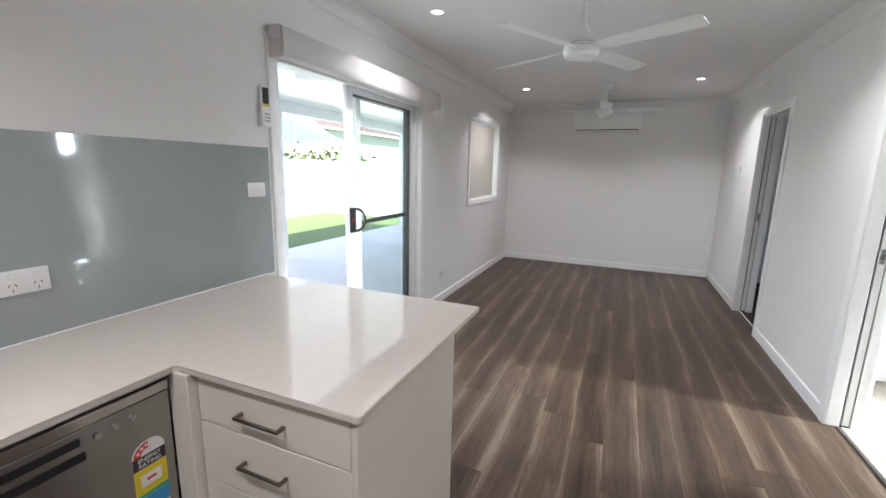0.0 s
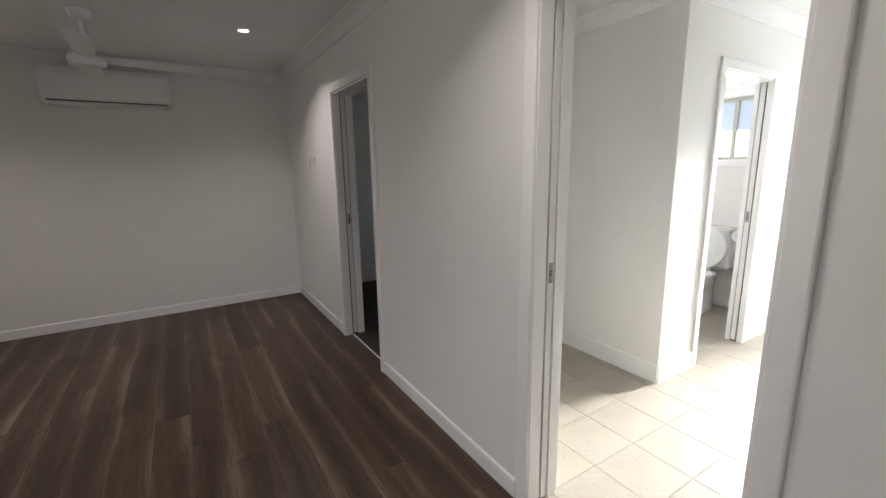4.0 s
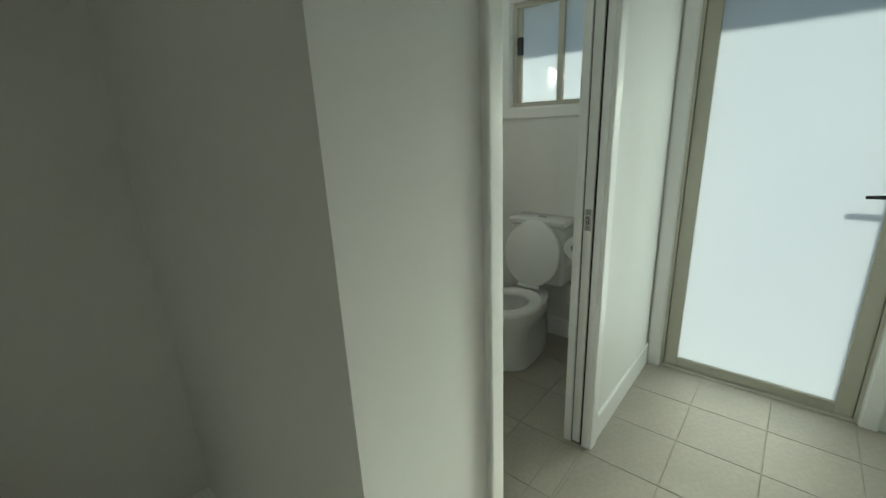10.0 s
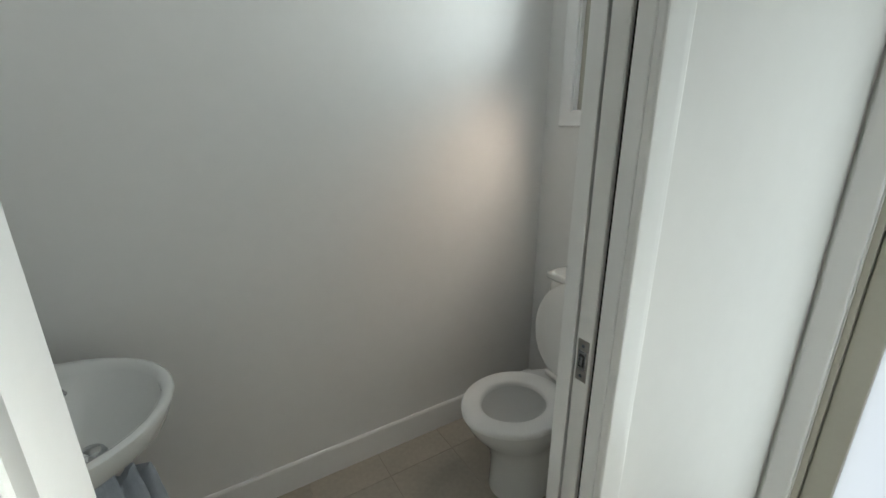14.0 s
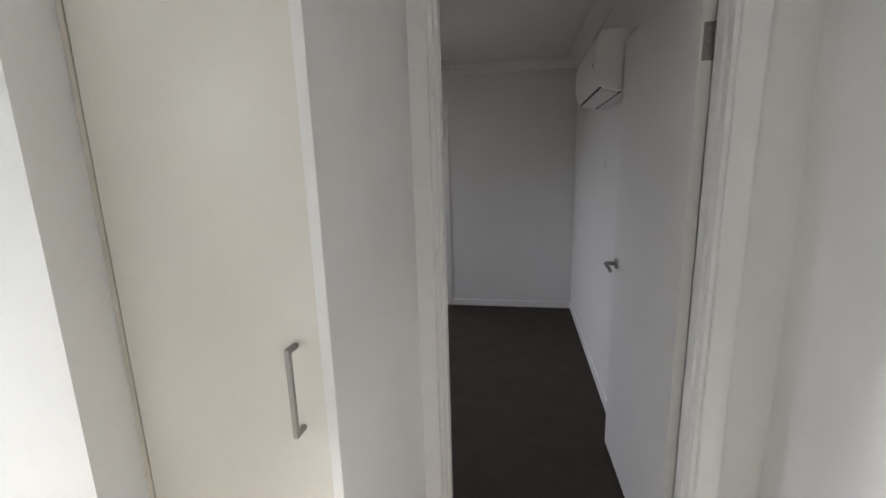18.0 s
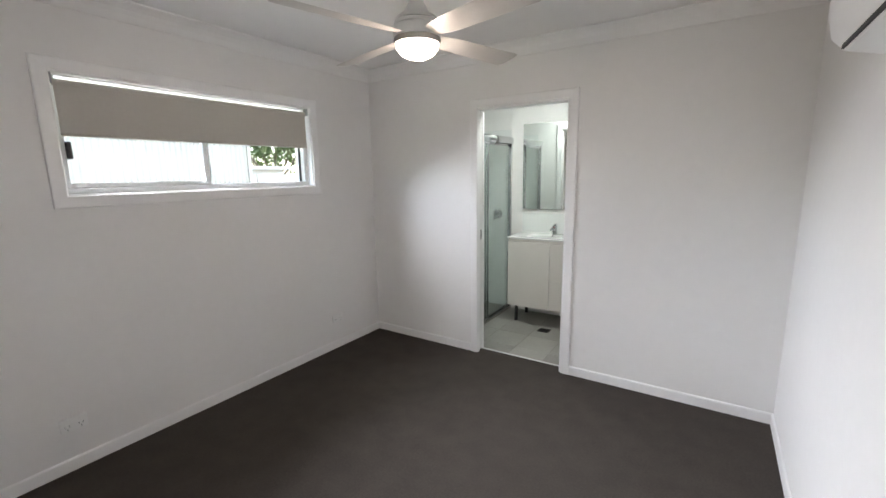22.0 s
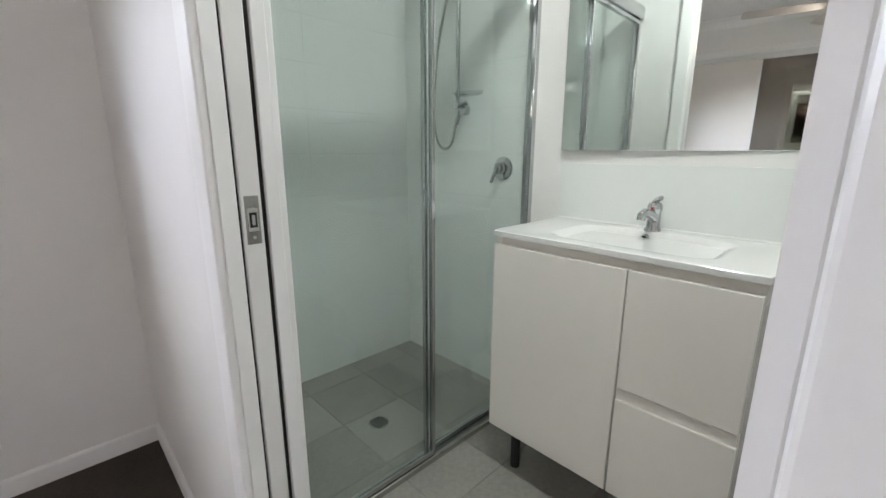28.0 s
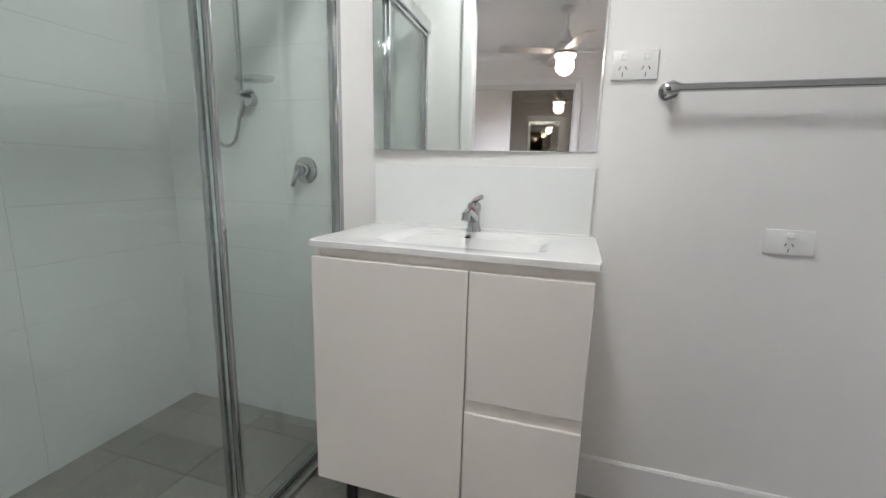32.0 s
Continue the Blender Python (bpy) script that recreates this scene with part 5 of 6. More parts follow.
# ---- bedroom ----
bd = thing("bedroom_door", (0.35, -1.56, 0), "white flush bedroom door, open against the wall", "door")
part("leaf", B(0.357, 0.393, -2.355, -1.555, 0.015, 2.045, bevel=0.0015), DOORPAINT, bd)
h = part("handle_rose", Lz([(0, 0), (0.026, 0), (0.026, 0.007), (0.022, 0.009), (0, 0.009)], Matrix.Translation((0.393, -2.295, 1.025)) @ Matrix.Rotation(radians(90), 4, "Y"), 24), SATIN, bd, "satin chrome lever handle")
part("lever", T([(0.398, -2.295, 1.025), (0.438, -2.295, 1.025), (0.448, -2.287, 1.025), (0.448, -2.225, 1.022), (0.446, -2.19, 1.012)], [0.011, 0.01, 0.009, 0.008, 0.007], 12), SATIN, h)
for z in (0.25, 1.78):
    hg = part("hinge", B(0.355, 0.386, -1.5565, -1.5525, z, z + 0.1, bevel=0.001), SATIN, bd, "satin steel butt hinge")
    for q in (0.02, 0.05, 0.08):
        part("screw", R((0.372, -1.553, z + q), (0.372, -1.5518, z + q), 0.004, seg=8), CHROME, hg)
    part("knuckle", R((0.356, -1.549, z), (0.356, -1.549, z + 0.1), 0.0065), SATIN, hg)
bd.matrix_basis = bd.matrix_basis @ Matrix.Rotation(radians(1.6), 4, "Z")
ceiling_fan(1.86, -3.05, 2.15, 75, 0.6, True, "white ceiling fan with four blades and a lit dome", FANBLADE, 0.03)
d = bpy.data.lights.new("fan_lamp", "POINT")
d.energy, d.color, d.shadow_soft_size = FAN_W, (1.0, 0.87, 0.73), 0.08
ob = new("fan_lamp", d)
ob.matrix_world = Matrix.Translation((1.86, -3.05, 2.0))
split_ac("y", BW, 1, -3.07, -2.362, 1.835, 2.105, "white wall-mounted split air conditioner in the bedroom", dot=-2.43)
power_point("y", XE, -1, -2.14, 0.262, label="white double power point low on the bedroom wall")
power_point("y", XE, -1, -4.03, 0.28, label="white double power point low on the bedroom wall")
wall_switch("y", BW, 1, -3.1, 1.49, w=0.06, h=0.06, label="small white cover plate on the bedroom wall", deep=0.005)

wall_switch("y", BW, 1, -2.664, 1.498, w=0.075, h=0.1, label="white light switch plate near the bedroom door", deep=0.005)

bw = thing("bedroom_window", (XE + 0.1, -3.08, 1.475), "wide white aluminium sliding window above head height of a bed", "window")
FX0, FX1 = 3.61, 3.69
Y0, Y1, Z0, Z1 = -3.868, -2.285, 1.475, 2.085
for q in ((Y0, Y1, Z0, Z0 + 0.035), (Y0, Y1, Z1 - 0.01, Z1), (Y0, Y0 + 0.035, Z0 + 0.035, Z1 - 0.01), (Y1 - 0.035, Y1, Z0 + 0.035, Z1 - 0.01)):
    part("window_frame", B(FX0, FX1, *q, bevel=0.002), ALU, bw)
part("mullion", B(FX0 + 0.005, FX0 + 0.035, -3.06, -3.025, Z0 + 0.035, Z1 - 0.035, bevel=0.002), ALU, bw)
part("mullion", B(FX0 + 0.04, FX0 + 0.065, -3.085, -3.05, Z0 + 0.035, Z1 - 0.035, bevel=0.002), GREYPL, bw)
part("sash_rail", B(FX0 + 0.008, FX0 + 0.032, -3.03, Y1 - 0.035, Z0 + 0.035, Z0 + 0.06, bevel=0.002), ALU, bw)
part("glazing_seal", B(FX0 + 0.045, FX0 + 0.06, Y0 + 0.035, Y0 + 0.047, Z0 + 0.035, Z1 - 0.035), BLACK, bw)
for a, b, x in ((Y0 + 0.035, -3.06, FX0 + 0.05), (-3.03, Y1 - 0.035, FX0 + 0.02)):
    g = part("pane", B(x - 0.002, x + 0.002, a, b, Z0 + 0.035, Z1 - 0.01), GLASS, bw)
    g.visible_shadow = False
part("latch", B(FX0 - 0.012, FX0 + 0.01, Y1 - 0.06, Y1 - 0.035, 1.66, 1.75, bevel=0.005, seg=2), BLACK, bw, "black sash latch")
part("finger_pull", T([(FX0 + 0.004, -2.68, Z0 + 0.062), (FX0 + 0.004, -2.68, Z0 + 0.085), (FX0 + 0.004, -2.65, Z0 + 0.085), (FX0 + 0.004, -2.65, Z0 + 0.062)], 0.003, 6), GREYPL, bw)
part("chain_holder", B(FX0 - 0.012, FX0, Y0 + 0.012, Y0 + 0.024, 1.6, 1.635, bevel=0.003), PLASTIC, bw)
wl = thing("window_lining", (XE, -3.08, 1.475), "white painted window reveal", "window trim", kind="structure")
for q in ((Y0 - 0.003, Y1 + 0.003, Z0 - 0.008, Z0 + 0.002), (Y0 - 0.003, Y1 + 0.003, Z1 - 0.002, Z1 + 0.008), (Y0 - 0.004, Y0 + 0.002, Z0, Z1), (Y1 - 0.002, Y1 + 0.004, Z0, Z1)):
    part("reveal_board", B(XE - 0.002, FX0 + 0.002, *q), TRIM, wl)
bl = thing("bedroom_blind", (XE + 0.03, -3.08, 1.78), "beige roller blind pulled halfway down the window", "blind")
part("fabric", B(XE + 0.028, XE + 0.03, Y0 + 0.02, Y1 - 0.02, 1.785, 2.042), BLIND, bl)
part("bottom_bar", B(XE + 0.022, XE + 0.037, Y0 + 0.02, Y1 - 0.02, 1.775, 1.79, bevel=0.004), BLIND, bl)
part("roller", R((XE + 0.04, Y0 + 0.015, 2.042), (XE + 0.04, Y1 - 0.015, 2.042), 0.016), BLIND, bl)
for y in (Y0 + 0.002, Y1 - 0.014):
    part("bracket", B(XE + 0.01, XE + 0.05, y, y + 0.012, 2.03, 2.083), GREYPL, bl)

# the sky above the shed, seen through the gap under the blind, falls inwards and down
for y, dy, share, wide in ((-3.45, -0.6, 0.42, 76), (-3.08, 0.0, 1.55, 70), (-2.7, 0.6, 0.8, 76)):
    lamp_area("bedroom_window_sky", look((XE + 0.045, y, 1.645), (XE - 0.955, y + dy, 1.645 - 0.5 * math.hypot(1, dy))), 0.44, 0.22, BEDROOM_SKY_W / 3 * share, (0.85, 0.92, 1.0), wide)
# built-in robe with two sliding doors
rb = thing("built_in_robe", (2.35, -1.5, 0), "built-in robe with one white and one dark mirror sliding door", "wardrobe")
part("back_panel", B(1.68, 3.25, -1.0, -0.98, 0.0, 2.1), CABINET, rb)
part("shelf", B(1.68, 3.25, -1.4, -1.0, 1.75, 1.77), CABINET, rb)
part("top_track", B(1.68, 3.25, -1.535, -1.46, 2.06, 2.1), ALU, rb)
part("bottom_track", B(1.68, 3.25, -1.535, -1.46, 0.0, 0.012), ALU, rb)
part("door", B(2.445, 3.245, -1.49, -1.47, 0.012, 2.06, bevel=0.002), GLOSSCAB, rb, "white sliding robe door")
md = part("mirror_door", B(1.685, 2.485, -1.522, -1.506, 0.012, 2.06, bevel=0.002), ALU, rb, "dark tinted mirror sliding robe door")
part("mirror_glass", B(1.705, 2.465, -1.5245, -1.5215, 0.035, 2.04), DARKMIRROR, md)

# ---- ensuite ----
va = thing("vanity", (2.15, -5.65, 0), "glossy white vanity cabinet with a ceramic basin top on legs", "vanity")
V0, V1, VF, VB = 1.77, 2.526, -5.443, ES - 0.0
C0, C1, CF = 1.783, 2.513, -5.462
part("carcass", B(C0, C1, CF - 0.002, VB, 0.19, 0.835, bevel=0.001), GLOSSCAB, va)
part("finger_recess", B(C0 + 0.001, C1 - 0.001, CF - 0.012, CF - 0.002, 0.835, 0.888), GLOSSCAB, va)
part("recess_side", B(C0, C0 + 0.016, CF, VB, 0.8355, 0.888), GLOSSCAB, va)
part("recess_side", B(C1 - 0.016, C1, CF, VB, 0.8355, 0.888), GLOSSCAB, va)
fv = on("x", CF, 1)
part("door", fv(2.073, C1, 0, 0.018, 0.185, 0.862, bevel=0.002), GLOSSCAB, va, "tall glossy white door")
part("drawer_front", fv(C0, 2.069, 0, 0.018, 0.525, 0.862, bevel=0.002), GLOSSCAB, va)
part("drawer_front", fv(C0, 2.069, 0, 0.018, 0.185, 0.49, bevel=0.002), GLOSSCAB, va)
part("drawer_recess", fv(C0 + 0.002, 2.069, -0.02, 0.012, 0.4905, 0.5245), GLOSSCAB, va)
for x in (C0 + 0.06, C1 - 0.07):
    for y in (CF - 0.06, VB + 0.06):
        part("leg", R((x, y, 0.0), (x, y, 0.19), 0.018), BLACK, va, "black plastic leg")
bm = bmesh.new()
N = 64


def vrect(z, inset=0.0):
    out = []
    for k in range(N):
        a = 2 * math.pi * k / N
        c, s = math.cos(a), math.sin(a)
        p = 40
        r = (abs(c) ** p + abs(s) ** p) ** (-1 / p)
        out.append(((V0 + V1) / 2 + ((V1 - V0) / 2 - inset) * r * c, (VF + VB) / 2 + ((VF - VB) / 2 - inset) * r * s, z))
    return out


def vbowl(rx, ry, z, dy=0.0, p=4):
    out = []
    for k in range(N):
        a = 2 * math.pi * k / N
        c, s = math.cos(a), math.sin(a)
        r = (abs(c) ** p + abs(s) ** p) ** (-1 / p)
        out.append((2.135 + rx * r * c, -5.655 + dy + ry * r * s, z))
    return out


rings = [vrect(0.8885, 0.008), vrect(0.889, 0.0015), vrect(0.8905), vrect(0.9052), vrect(0.907, 0.0018), vbowl(0.245, 0.146, 0.9068, 0, 7), vbowl(0.236, 0.141, 0.9055, 0, 6), vbowl(0.222, 0.131, 0.898, -0.003, 6), vbowl(0.2, 0.12, 0.88, -0.008, 5), vbowl(0.165, 0.1, 0.852, -0.008, 4.5), vbowl(0.12, 0.075, 0.836, -0.006), vbowl(0.04, 0.03, 0.832)]
vt = part("basin_top", loft(bm, rings), CERAMIC, va, "white ceramic basin top with a sunken bowl", soft=28)
part("overflow", R((2.16, -5.797, 0.889), (2.16, -5.778, 0.887), 0.012), CHROME, vt, "chrome overflow ring")
part("overflow_hole", R((2.16, -5.779, 0.8868), (2.16, -5.7768, 0.8866), 0.0085), BLACK, vt)
part("waste", Lz([(0, 0.838), (0.022, 0.838), (0.026, 0.833), (0, 0.833)], Matrix.Translation((2.135, -5.66, 0)), 20), CHROME, vt)
mt = thing("basin_mixer", (2.152, -5.825, 0.907), "chrome basin mixer tap on the vanity", "tap")
tx, ty = 2.152, -5.822
part("body", Lz([(0, 0.906), (0.027, 0.906), (0.026, 0.913), (0.021, 0.92), (0.02, 0.97), (0.023, 0.976), (0.023, 0.99), (0.018, 1.0), (0, 1.004)], Matrix.Translation((tx, ty, 0)), 24), CHROME, mt)
part("spout", T([(tx, ty, 0.945), (tx, ty + 0.04, 0.965), (tx + 0.0, ty + 0.085, 0.975), (tx, ty + 0.105, 0.968), (tx, ty + 0.11, 0.952)], [0.018, 0.016, 0.014, 0.014, 0.013], 12), CHROME, mt)
part("lever", T([(tx, ty, 1.0), (tx - 0.01, ty + 0.02, 1.012), (tx - 0.035, ty + 0.06, 1.022)], [0.012, 0.009, 0.008], 10), CHROME, mt)
part("marker", B(tx - 0.004, tx + 0.004, ty + 0.0225, ty + 0.0242, 0.98, 0.987), RED, mt)
ab = on("x", ES, 1)
mr = thing("wall_mirror", (2.16, ES, 1.165), "frameless rectangular mirror above the vanity", "mirror")
LEAN = Matrix.Translation((2.16, ES + 0.013, 0)) @ Matrix.Rotation(radians(1.75), 4, "Z") @ Matrix.Translation((0, 0, 1.6)) @ Matrix.Rotation(radians(-0.6), 4, "X") @ Matrix.Translation((0, 0, -1.6)) @ Matrix.Translation((-2.16, -ES - 0.013, 0))
part("backing", ab(1.793, 2.526, 0, 0.0035, 1.167, 2.058), GREYPL, mr)
bm = ab(1.79, 2.528, 0.016, 0.02, 1.165, 2.06, bevel=0.002)
bmesh.ops.transform(bm, matrix=LEAN, verts=bm.verts)
part("glass", bm, MIRROR, mr)
vs = thing("vanity_splashback", (2.15, ES, 0.907), "glossy white splashback panel above the vanity", "splashback")
part("panel", ab(1.79, 2.53, 0, 0.012, 0.9085, 1.119, bevel=0.001), WTILE, vs)
part("sealant_bead", R((1.79, ES + 0.012, 0.909), (2.53, ES + 0.012, 0.909), 0.003, seg=8), PLASTIC, vs, "white silicone bead")
part("edge_trim", ab(1.7875, 1.79, 0, 0.0125, 0.9085, 1.119), ALU, vs, "thin pale edge trim")
power_point("x", ES, 1, 1.71, 1.41, w=0.122, h=0.08, label="white double power point beside the mirror")
power_point("x", ES, 1, 1.269, 0.929, w=0.118, h=0.068, gangs=1, label="white single power point under the towel rail")
rl = thing("towel_rail", (1.2, ES, 1.33), "long chrome towel rail on the ensuite wall", "towel rail")
for x in (1.615, 0.8):
    part("rose", R((x, ES, 1.335), (x, ES + 0.012, 1.335), 0.026), CHROME, rl)
    part("post", R((x, ES, 1.335), (x, ES + 0.065, 1.335), 0.014), CHROME, rl)
    part("knob", Lz([(0, -0.022), (0.014, -0.018), (0.02, 0), (0.014, 0.018), (0, 0.022)], Matrix.Translation((x, ES + 0.062, 1.335)) @ Matrix.Rotation(radians(90), 4, "Y"), 18), CHROME, rl)
part("rail", R((0.8, ES + 0.062, 1.335), (1.615, ES + 0.062, 1.335), 0.011), CHROME, rl)
dr = thing("floor_drain", (2.08, -5.37, 0), "square dark floor drain grate", "drain")
part("frame", B(2.025, 2.135, -5.425, -5.315, -0.002, 0.003, bevel=0.001), STEEL, dr)
for k in range(6):
    part("slot", B(2.033 + k * 0.016, 2.043 + k * 0.016, -5.417, -5.323, 0.002, 0.0036), BLACK, dr)

# shower
SX = 2.69
sw = thing("shower_screen", (SX, -5.3, 0), "chrome framed sliding glass shower screen", "shower screen")
YA, YB = BS - 0.1, -5.93
part("head_rail", B(SX - 0.035, SX + 0.035, YB, YA, 1.86, 1.93, bevel=0.006, seg=2), CHROME, sw)
part("sill", B(SX - 0.028, SX + 0.028, YB, YA, 0.0, 0.028, bevel=0.004), STEEL, sw)
part("wall_post", B(SX - 0.024, SX + 0.02, YB, YB + 0.075, 0.028, 1.86, bevel=0.008, seg=2), CHROME, sw)
part("wall_post", B(SX - 0.02, SX + 0.02, YA - 0.03, YA, 0.028, 1.86, bevel=0.006, seg=2), CHROME, sw)
for i, (x, y0, y1) in enumerate(((SX - 0.012, -5.314, YA - 0.03), (SX + 0.012, YB + 0.06, -5.302))):
    pn = part("panel", B(x - 0.0025, x + 0.0025, y0, y1, 0.05, 1.845), SHGLASS, sw, "clear shower glass panel")
    pn.visible_shadow = False
    part("rail", B(x - 0.009, x + 0.009, y0, y1, 0.03, 0.05, bevel=0.002), CHROME, sw)
    part("rail", B(x - 0.009, x + 0.009, y0, y1, 1.838, 1.86, bevel=0.002), CHROME, sw)
    ym = y0 if i == 0 else y1
    part("stile", B(x - 0.008, x + 0.008, ym - 0.008, ym + 0.008, 0.03, 1.86, bevel=0.003, seg=2), CHROME, sw)
part("screw", R((SX - 0.027, YB + 0.04, 1.55), (SX - 0.022, YB + 0.04, 1.55), 0.006), STEEL, sw)
hs = thing("hand_shower", (3.1, -5.92, 1.35), "chrome hand shower on a slide rail with hose", "shower")
SY = -5.922
part("slide_rail", R((3.105, SY + 0.05, 1.37), (3.105, SY + 0.05, 1.95), 0.009), CHROME, hs)
for z in (1.375, 1.945):
    part("bracket", R((3.105, SY, z), (3.105, SY + 0.062, z), 0.014), CHROME, hs)
    part("rose", R((3.105, SY, z), (3.105, SY + 0.01, z), 0.024), CHROME, hs)
part("slider", B(3.085, 3.125, SY + 0.03, SY + 0.085, 1.88, 1.93, bevel=0.008, seg=2), CHROME, hs)
hh = part("head_grip", T([(3.105, SY + 0.08, 1.87), (3.13, SY + 0.1, 1.915), (3.17, SY + 0.14, 1.955), (3.2, SY + 0.17, 1.965)], [0.011, 0.012, 0.013, 0.014], 12), CHROME, hs)
part("shower_head", Lz([(0, 0.012), (0.025, 0.012), (0.048, 0.0), (0.05, -0.012), (0, -0.016)], Matrix.Translation((3.225, SY + 0.195, 1.955)) @ Matrix.Rotation(radians(20), 4, "Y") @ Matrix.Rotation(radians(-20), 4, "X"), 28), CHROME, hh)
part("soap_dish", Lz([(0, 0.0), (0.06, 0.002), (0.068, 0.016), (0.065, 0.016), (0.056, 0.005), (0, 0.004)], Matrix.Translation((3.03, SY + 0.06, 1.41)), 24, sx=1.25, sy=0.75), CLEARPL, hs, "clear plastic soap dish")
part("wall_elbow", R((3.095, SY, 1.355), (3.095, SY + 0.035, 1.355), 0.026), CHROME, hs)
part("hose_union", R((3.11, SY + 0.03, 1.35), (3.13, SY + 0.03, 1.29), 0.01), CHROME, hs)
hose = [(3.105, SY + 0.08, 1.87), (3.16, SY + 0.07, 1.84), (3.24, SY + 0.06, 1.6), (3.27, SY + 0.05, 1.35), (3.25, SY + 0.05, 1.22), (3.2, SY + 0.05, 1.175), (3.15, SY + 0.045, 1.2), (3.13, SY + 0.035, 1.3)]
sm = []
for i in range(len(hose) - 1):
    p = [Vector(hose[max(0, min(len(hose) - 1, i + o))]) for o in (-1, 0, 1, 2)]
    for k in range(6):
        u = k / 6
        sm.append(0.5 * (2 * p[1] + (p[2] - p[0]) * u + (2 * p[0] - 5 * p[1] + 4 * p[2] - p[3]) * u * u + (3 * p[1] - p[0] - 3 * p[2] + p[3]) * u ** 3))
part("hose", T(sm + [Vector(hose[-1])], 0.007, 8), STEEL, hs, "silver flexible hose")
sx = thing("shower_mixer", (2.857, SY, 1.087), "round chrome shower mixer with a lever", "tap")
part("plate", Lz([(0, 0), (0.052, 0), (0.052, 0.006), (0.046, 0.01), (0, 0.011)], Matrix.Translation((2.857, SY, 1.087)) @ Matrix.Rotation(radians(-90), 4, "X"), 32), CHROME, sx)
part("cap", Lz([(0, 0.008), (0.026, 0.008), (0.026, 0.04), (0.02, 0.048), (0, 0.05)], Matrix.Translation((2.857, SY, 1.087)) @ Matrix.Rotation(radians(-90), 4, "X"), 24), CHROME, sx)
part("lever", T([(2.857, SY + 0.045, 1.087), (2.868, SY + 0.055, 1.06), (2.88, SY + 0.06, 1.025)], [0.011, 0.009, 0.008], 10), CHROME, sx)
sd = thing("shower_waste", (3.007, -5.297, 0), "round chrome shower floor waste", "drain")
part("grate", Lz([(0, 0.002), (0.04, 0.002), (0.045, 0.0), (0, 0.0)], Matrix.Translation((3.007, -5.297, 0.001)), 28), STEEL, sd)
for k in range(-3, 4):
    h = 0.036 * math.sqrt(1 - (k / 4.2) ** 2)
    part("slot", B(3.007 + k * 0.01 - 0.003, 3.007 + k * 0.01 + 0.003, -5.297 - h, -5.297 + h, 0.0025, 0.0037), BLACK, sd)
ol = thing("ceiling_light", (2.1, -5.0, CZ), "round white ceiling light in the ensuite, lit", "ceiling light")
part("base", Lz([(0, CZ), (0.15, CZ), (0.15, CZ - 0.02), (0, CZ - 0.02)], Matrix.Translation((2.1, -5.0, 0)), 32), PLASTIC, ol)
part("diffuser", Lz([(0, CZ - 0.02), (0.14, CZ - 0.02), (0.13, CZ - 0.04), (0.09, CZ - 0.055), (0, CZ - 0.06)], Matrix.Translation((2.1, -5.0, 0)), 32), ENSON, ol, "glowing round diffuser")
lamp_area("ensuite_lamp", Matrix.Translation((2.1, -5.0, CZ - 0.07)), 0.25, 0.25, ENSUITE_W, (0.88, 1.0, 0.95))

# ---- outside ----
gr = structure("ground", B(-70, 70, -70, 70, -0.5, -0.16), GRASS, "ground around the house", "ground")
structure("patio", B(-6.42, XW - 0.16, -7.0, 8.5, -0.2, -0.06, bevel=0.01), CONCRETE, "pale concrete patio slab", "pavement")
structure("path", B(-6.95, -6.425, -7.0, 8.5, -0.2, -0.075, bevel=0.01), CONCRETE, "pale concrete path along the lawn", "pavement")
structure("side_path", B(XE + 0.2, 6.5, -12.0, 6.0, -0.2, -0.1), CONCRETE, "concrete side path", "pavement")
pr = thing("patio_roof", (-4.7, 1.0, 2.35), "white insulated patio roof with beams and lights", "patio roof")
part("ceiling_sheet", B(-6.5, XW - 0.161, -5.0, 6.2, 2.44, 2.55), PLASTIC, pr)
part("beam", B(-6.28, -6.18, -5.0, 6.2, 2.27, 2.44, bevel=0.004), ALU, pr)
part("gutter", B(-6.6, -6.5, -5.0, 6.2, 2.4, 2.56, bevel=0.01), ALU, pr)
part("end_beam", B(-6.18, XW - 0.17, 6.05, 6.15, 2.27, 2.44, bevel=0.004), ALU, pr)
for y in (0.89, 4.1):
    part("patio_light", Lz([(0, 2.438), (0.13, 2.438), (0.13, 2.42), (0.1, 2.4), (0, 2.395)], Matrix.Translation((-4.6, y, 0)), 28), PLASTIC, pr, "round white patio light")
for y in (-4.0, -1.95, 0.08, 2.12, 4.16, 6.1):
    p = thing("patio_post", (-6.23, y, -0.06), "white square steel patio post on a stirrup", "post", "patio posts")
    part("shaft", B(-6.28, -6.18, y - 0.05, y + 0.05, 0.0, 2.27, bevel=0.006), ALU, p)
    part("stirrup", R((-6.23, y, -0.06), (-6.23, y, 0.0), 0.012), STEEL, p)
    part("base_plate", B(-6.28, -6.18, y - 0.05, y + 0.05, -0.06, -0.052), STEEL, p)
fe = thing("boundary_fence", (-11.0, 0, -0.16), "white steel panel boundary fence", "fence", kind="structure")
random.seed(3)
